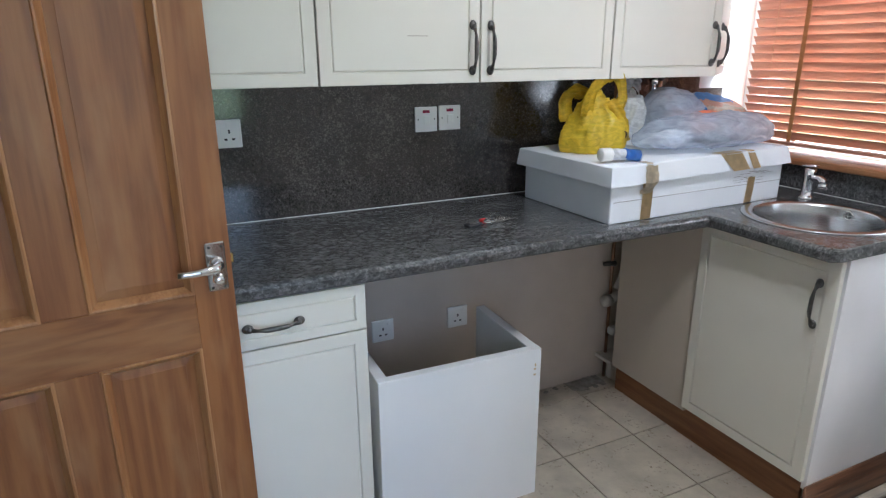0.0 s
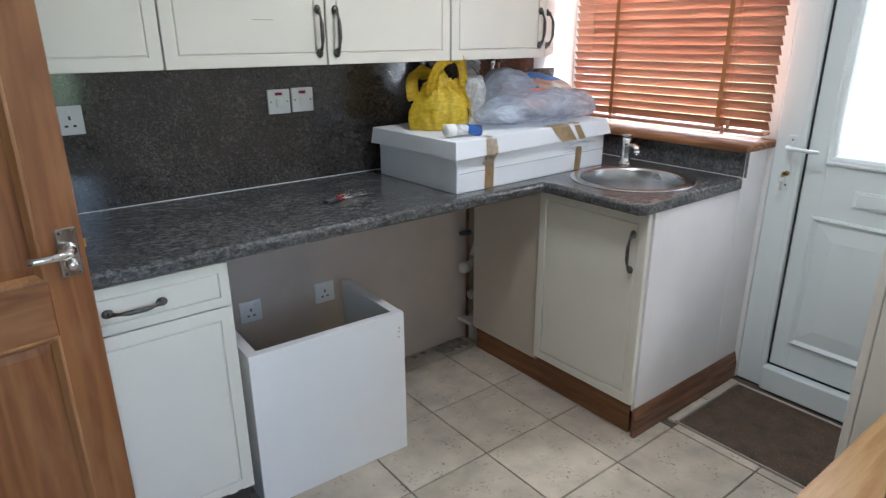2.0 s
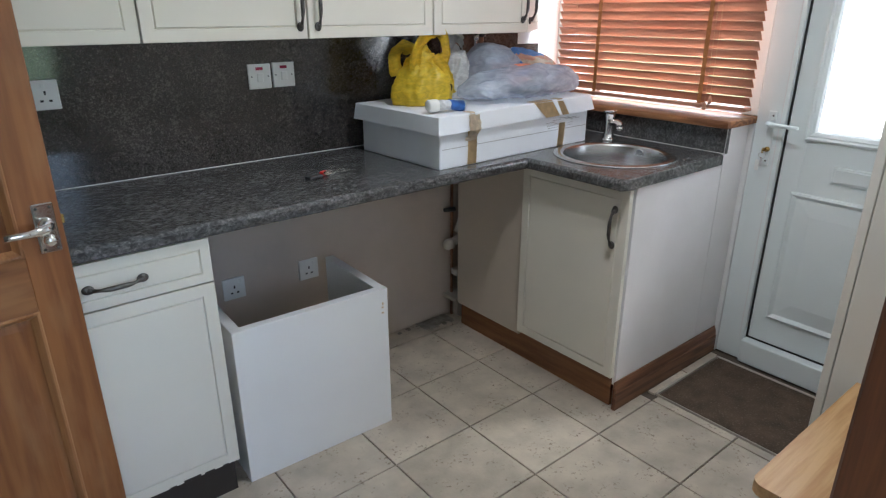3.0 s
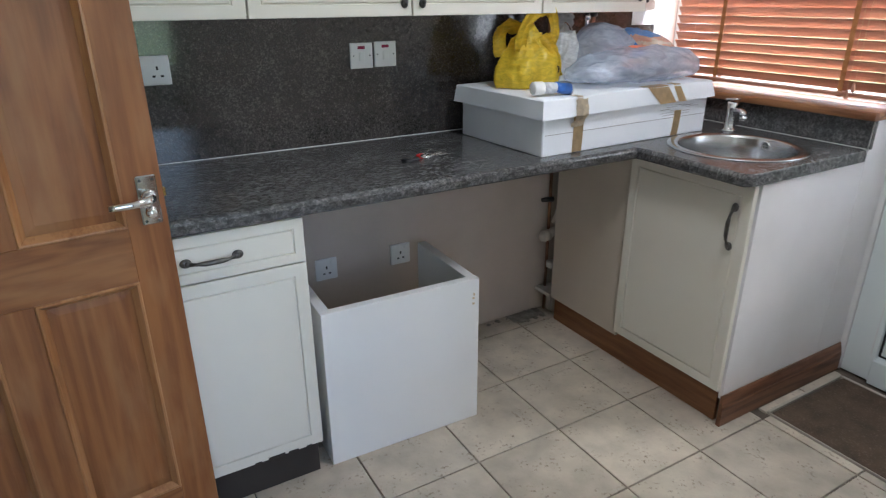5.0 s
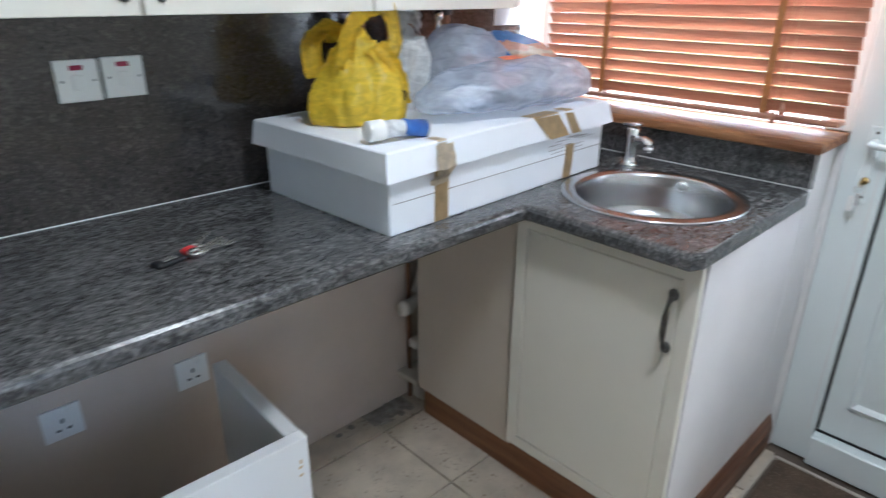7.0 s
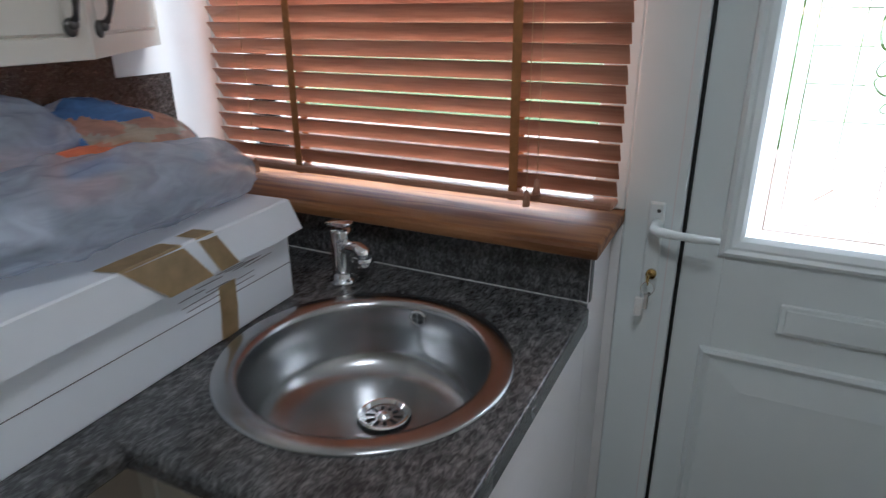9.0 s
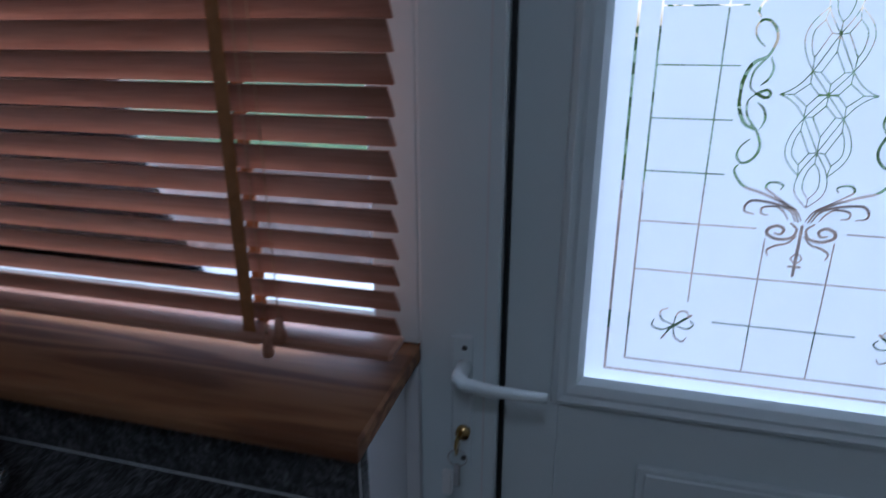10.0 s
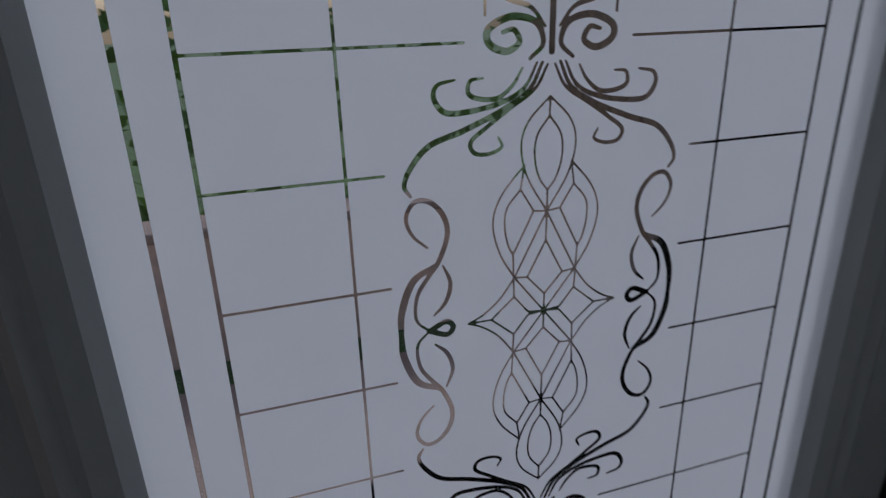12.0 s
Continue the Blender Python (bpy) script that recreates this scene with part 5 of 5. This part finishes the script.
tb = thing("sealant_tube", pose(-1.12, -0.5, LID), "white-capped plastic tube with blue print lying on the box", "tube")
tbm = pose(-1.168, -0.492, LID + 0.022) @ Matrix.Rotation(radians(-8), 4, "Z") @ Matrix.Rotation(radians(90), 4, "Y")
part("cap", lathe([(0.0, -0.001), (0.019, 0.0), (0.0215, 0.003), (0.0215, 0.036), (0.019, 0.039), (0.014, 0.04)], 26, m=tbm), M_socket, tb, "ribbed white cap", True)
tbody = part("body", tube([(0, 0, 0.038), (0, 0, 0.06), (0.003, 0, 0.1), (0.009, 0, 0.145)], [0.018, 0.0185, 0.017, 0.019], 18, m=tbm), M_milky, tb, "", True)
part("print", tube([(0.0, 0, 0.085), (0.003, 0, 0.101), (0.0085, 0, 0.140)], [0.0188, 0.0175, 0.0192], 18, m=tbm), M_blue, tbody, "dark blue print", True)

ky = thing("key_bunch", pose(-1.5, -0.355, 0.919), "bunch of keys with a black fob and a red cover", "keys")
part("fob", box(-0.030, 0.030, -0.014, 0.014, 0, 0.010, 0.004, m=pose(-1.555, -0.375, 0.919, 0, 0, 14), seg=2), M_plastic_dark, ky, "black plastic car fob")
part("badge", box(-0.014, 0.014, -0.008, 0.008, 0.010, 0.0112, 0.0005, m=pose(-1.555, -0.375, 0.919, 0, 0, 14)), M_nickel, ky, "bright metal badge")
part("red_cover", box(-0.014, 0.014, -0.010, 0.010, 0.0, 0.013, 0.005, m=pose(-1.507, -0.352, 0.919, 8, 0, 20), seg=2), M_red, ky, "red plastic key cover")
ring = [(-1.49 + 0.014 * math.cos(t), -0.362 + 0.014 * math.sin(t), 0.923 + 0.006 * math.sin(t + 1)) for t in (2 * math.pi * k / 22 for k in range(23))]
part("ring", tube(ring, 0.0012, 6, caps=False), M_chrome, ky, "", True)
for k, (x, y, a) in enumerate(((-1.478, -0.348, 20), (-1.472, -0.366, -10), (-1.482, -0.335, 40), (-1.492, -0.378, 8))):
    km = pose(x, y, 0.921 + 0.003 * k, 6 * (k % 2), -4, a) @ Matrix.Scale(1.15, 4)
    kk = part("key", box(-0.004, 0.046, -0.0048, 0.0048, 0, 0.0025, m=km), M_nickel, ky)
    part("bow", lathe([(0.004, 0), (0.013, 0), (0.013, 0.0028), (0.004, 0.0028), (0.004, 0)], 14, m=km @ Matrix.Translation((-0.012, 0, 0))), M_nickel, kk, "", True)

# ---- right of the doorway: pine bench top and cream casing ----
be = thing("pine_bench", pose(-0.95, -1.88, 0), "pale pine bench with a rounded corner against the wall", "bench")


def bench_top(x0, x1, y0, y1, z0, z1, r):
    bm = bmesh.new()
    pts = [(x1, y0), (x1, y1)]
    pts += [(x0 + r - r * math.sin(a), y1 - r + r * math.cos(a)) for a in (math.pi / 2 * k / 8 for k in range(9))]
    pts += [(x0, y0)]
    lo = [bm.verts.new((x, y, z0)) for x, y in pts]
    hi = [bm.verts.new((x, y, z1)) for x, y in pts]
    for k in range(len(pts)):
        bm.faces.new((lo[k], lo[(k + 1) % len(pts)], hi[(k + 1) % len(pts)], hi[k]))
    bm.faces.new(lo), bm.faces.new(hi)
    return bm


part("top", bench_top(-1.245, -0.62, -2.06, -1.765, 0.42, 0.45, 0.03), M_pine, be)
for x, y in ((-1.19, -2.02), (-1.19, -1.81), (-0.72, -2.02), (-0.72, -1.81)):
    part("leg", box(x - 0.02, x + 0.02, y - 0.02, y + 0.02, 0, 0.42, 0.003), M_pine, be)
cs = thing("boxed_pipe_casing", pose(-0.55, -1.82, 0), "cream painted boxing with an open joint beside the bench", "casing", kind="structure")
part("trim", box(-0.60, -0.45, -1.692, -1.668, 0, 2.4, 0.002), M_wall, cs)
part("trim", box(-0.605, -0.45, -2.066, -1.696, 0, 2.4, 0.002), M_wall, cs)

# ---- ceiling lamp, added out of view ----
cl = thing("assumed_ceiling_lamp", pose(-1.25, -1.35, 2.4), "assumed flush white ceiling lamp, added out of view", "ceiling lamp")
part("base", lathe([(0.17, 0.0), (0.17, -0.03), (0.155, -0.035)], 40, m=pose(-1.25, -1.35, 2.4)), M_upvc, cl, "", True)
part("rim", lathe([(0.155, -0.035), (0.15, -0.075), (0.145, -0.075)], 40, m=pose(-1.25, -1.35, 2.4)), M_upvc, cl, "", True)

# ---- floor: mat and tiles ----
mt = thing("door_mat", pose(-0.25, -1.4, 0), "worn dark brown coir mat let into the tiled floor", "door mat")
part("mat_body", box(-0.480, -0.03, -1.93, -1.106, -0.008, 0.002, 0.002), M_mat, mt)
for a in ((-0.488, -0.483, -1.945, -1.09), (-0.482, -0.02, -1.095, -1.085), (-0.028, -0.016, -1.93, -1.096)):
    part("edging", box(*a, -0.008, 0.003, 0.0008), M_trim, mt, "pale metal edging")

# ---- garden outside ----
M_grass = material("grass", (0.07, 0.13, 0.03), 0.9, vary=0.4, scale=3, bump=1.0, bump_scale=60)
M_paving = material("paving", (0.36, 0.27, 0.21), 0.8, vary=0.15, scale=3, bump=0.3)
M_brick = material("pale_brick", (0.60, 0.45, 0.35), 0.85, vary=0.25, scale=9, bump=0.5)
M_leaf = material("leaf", (0.12, 0.22, 0.03), 0.6, vary=0.5, scale=5)
M_fence = timber("fence_wood", (0.26, 0.17, 0.10), (0.13, 0.08, 0.05), "z", 0.8, 6)
structure("ground", box(-60, 60, -60, 60, -0.45, -0.16), M_grass)
structure("patio", box(0.3, 2.6, -6, 4, -0.30, -0.13), M_paving)
gw = thing("garden_wall", pose(3.3, -1, 0), "low pale pinkish brick garden wall beyond the patio", "wall")
part("wall", box(2.9, 3.1, -8, 4, -0.35, 0.55, 0.01), M_brick, gw)
part("coping", box(2.87, 3.13, -8, 4, 0.55, 0.60, 0.01), M_paving, gw)
hg = thing("hedge", pose(4.6, -1, 0), "loose green garden hedge behind the brick wall", "hedge", kind="stuff")
rnd = random.Random(11)
vs, fs = [], []
for k in range(4200):
    p = Vector((rnd.uniform(3.5, 5.2), rnd.uniform(-9, -0.5), -0.16 + 2.5 * rnd.random() ** 0.8))
    if p.z > 1.6 + 0.7 * noise.noise(Vector((p.y * 0.8, p.x, 0))):
        continue
    a = Vector((rnd.gauss(0, 1), rnd.gauss(0, 1), rnd.gauss(0, 1))).normalized()
    b = a.cross(Vector((rnd.gauss(0, 1), rnd.gauss(0, 1), rnd.gauss(0, 1)))).normalized()
    s = rnd.uniform(0.05, 0.12)
    n0 = len(vs)
    vs += [p + a * s, p + b * s * 0.5, p - a * s, p - b * s * 0.5]
    fs.append((n0, n0 + 1, n0 + 2, n0 + 3))
me = bpy.data.meshes.new("leaves")
me.from_pydata(vs, [], fs)
me.materials.append(M_leaf)
lv = new("leaves", me)
lv.parent = hg
lv.matrix_basis = POSE[hg].inverted()
fn = thing("garden_fence", pose(2.0, -3.2, 0), "brown board fence along the garden", "fence")
for k in range(22):
    part("board", box(0.6 + k * 0.15, 0.6 + k * 0.15 + 0.14, -3.35, -3.33, -0.16, 1.7 + 0.02 * (k % 3), 0.004), M_fence, fn)

# ---- floor tiles, one object each ----
TILE_X, TILE_Y = 0.3335, 0.3275


def tile_mesh(w, d):
    bm = box(-w / 2, w / 2, -d / 2, d / 2, -0.010, 0.0, 0.0)
    top = [e for e in bm.edges if all(v.co.z > -1e-6 for v in e.verts)]
    bmesh.ops.bevel(bm, geom=top, offset=0.0022, segments=2, affect="EDGES", profile=0.5)
    me = bpy.data.meshes.new("tile")
    bm.to_mesh(me)
    bm.free()
    me.materials.append(M_tile)
    return me


fl = thing("tiled_floor", pose(-1.5, -1.0, 0), kind="structure")
TILE, STRIP = tile_mesh(TILE_X - 0.005, TILE_Y - 0.005), tile_mesh(0.037, TILE_Y - 0.005)
rnd = random.Random(2)


def lay(mesh, x, y):
    ob = new("tile", mesh)
    ob.parent = fl
    ob.matrix_basis = POSE[fl].inverted() @ pose(x, y, rnd.uniform(-0.0006, 0.0004), rnd.uniform(-0.08, 0.08), rnd.uniform(-0.08, 0.08), rnd.choice((0, 0, 180)) if mesh is TILE else 0)


for j in range(-1, 13):
    y = -0.449 - (j - 0.5) * TILE_Y - TILE_Y
    for i in range(0, 8):
        x = -0.870 - (i + 0.5) * TILE_X + TILE_X
        if x < X0 - 0.1 or y < -3.7 or y + TILE_Y / 2 > 0.02:
            continue
        if i == 0 and y > -1.0 and x > -0.68:
            continue
        lay(TILE, x, y)
    if -2.05 < y < -1.0:
        lay(STRIP, -0.5145, y)
CUT = tile_mesh(TILE_X - 0.005, 0.116)
for i in range(0, 8):
    ob = new("tile", CUT)
    ob.parent = fl
    ob.matrix_basis = POSE[fl].inverted() @ pose(-0.870 - (i + 0.5) * TILE_X + TILE_X, -0.0605, 0)
for k in range(2):
    ob = new("tile", tile_mesh(0.24, 0.028))
    ob.parent = fl
    ob.matrix_basis = POSE[fl].inverted() @ pose(-0.37 + k * 0.245, -1.0715, 0)
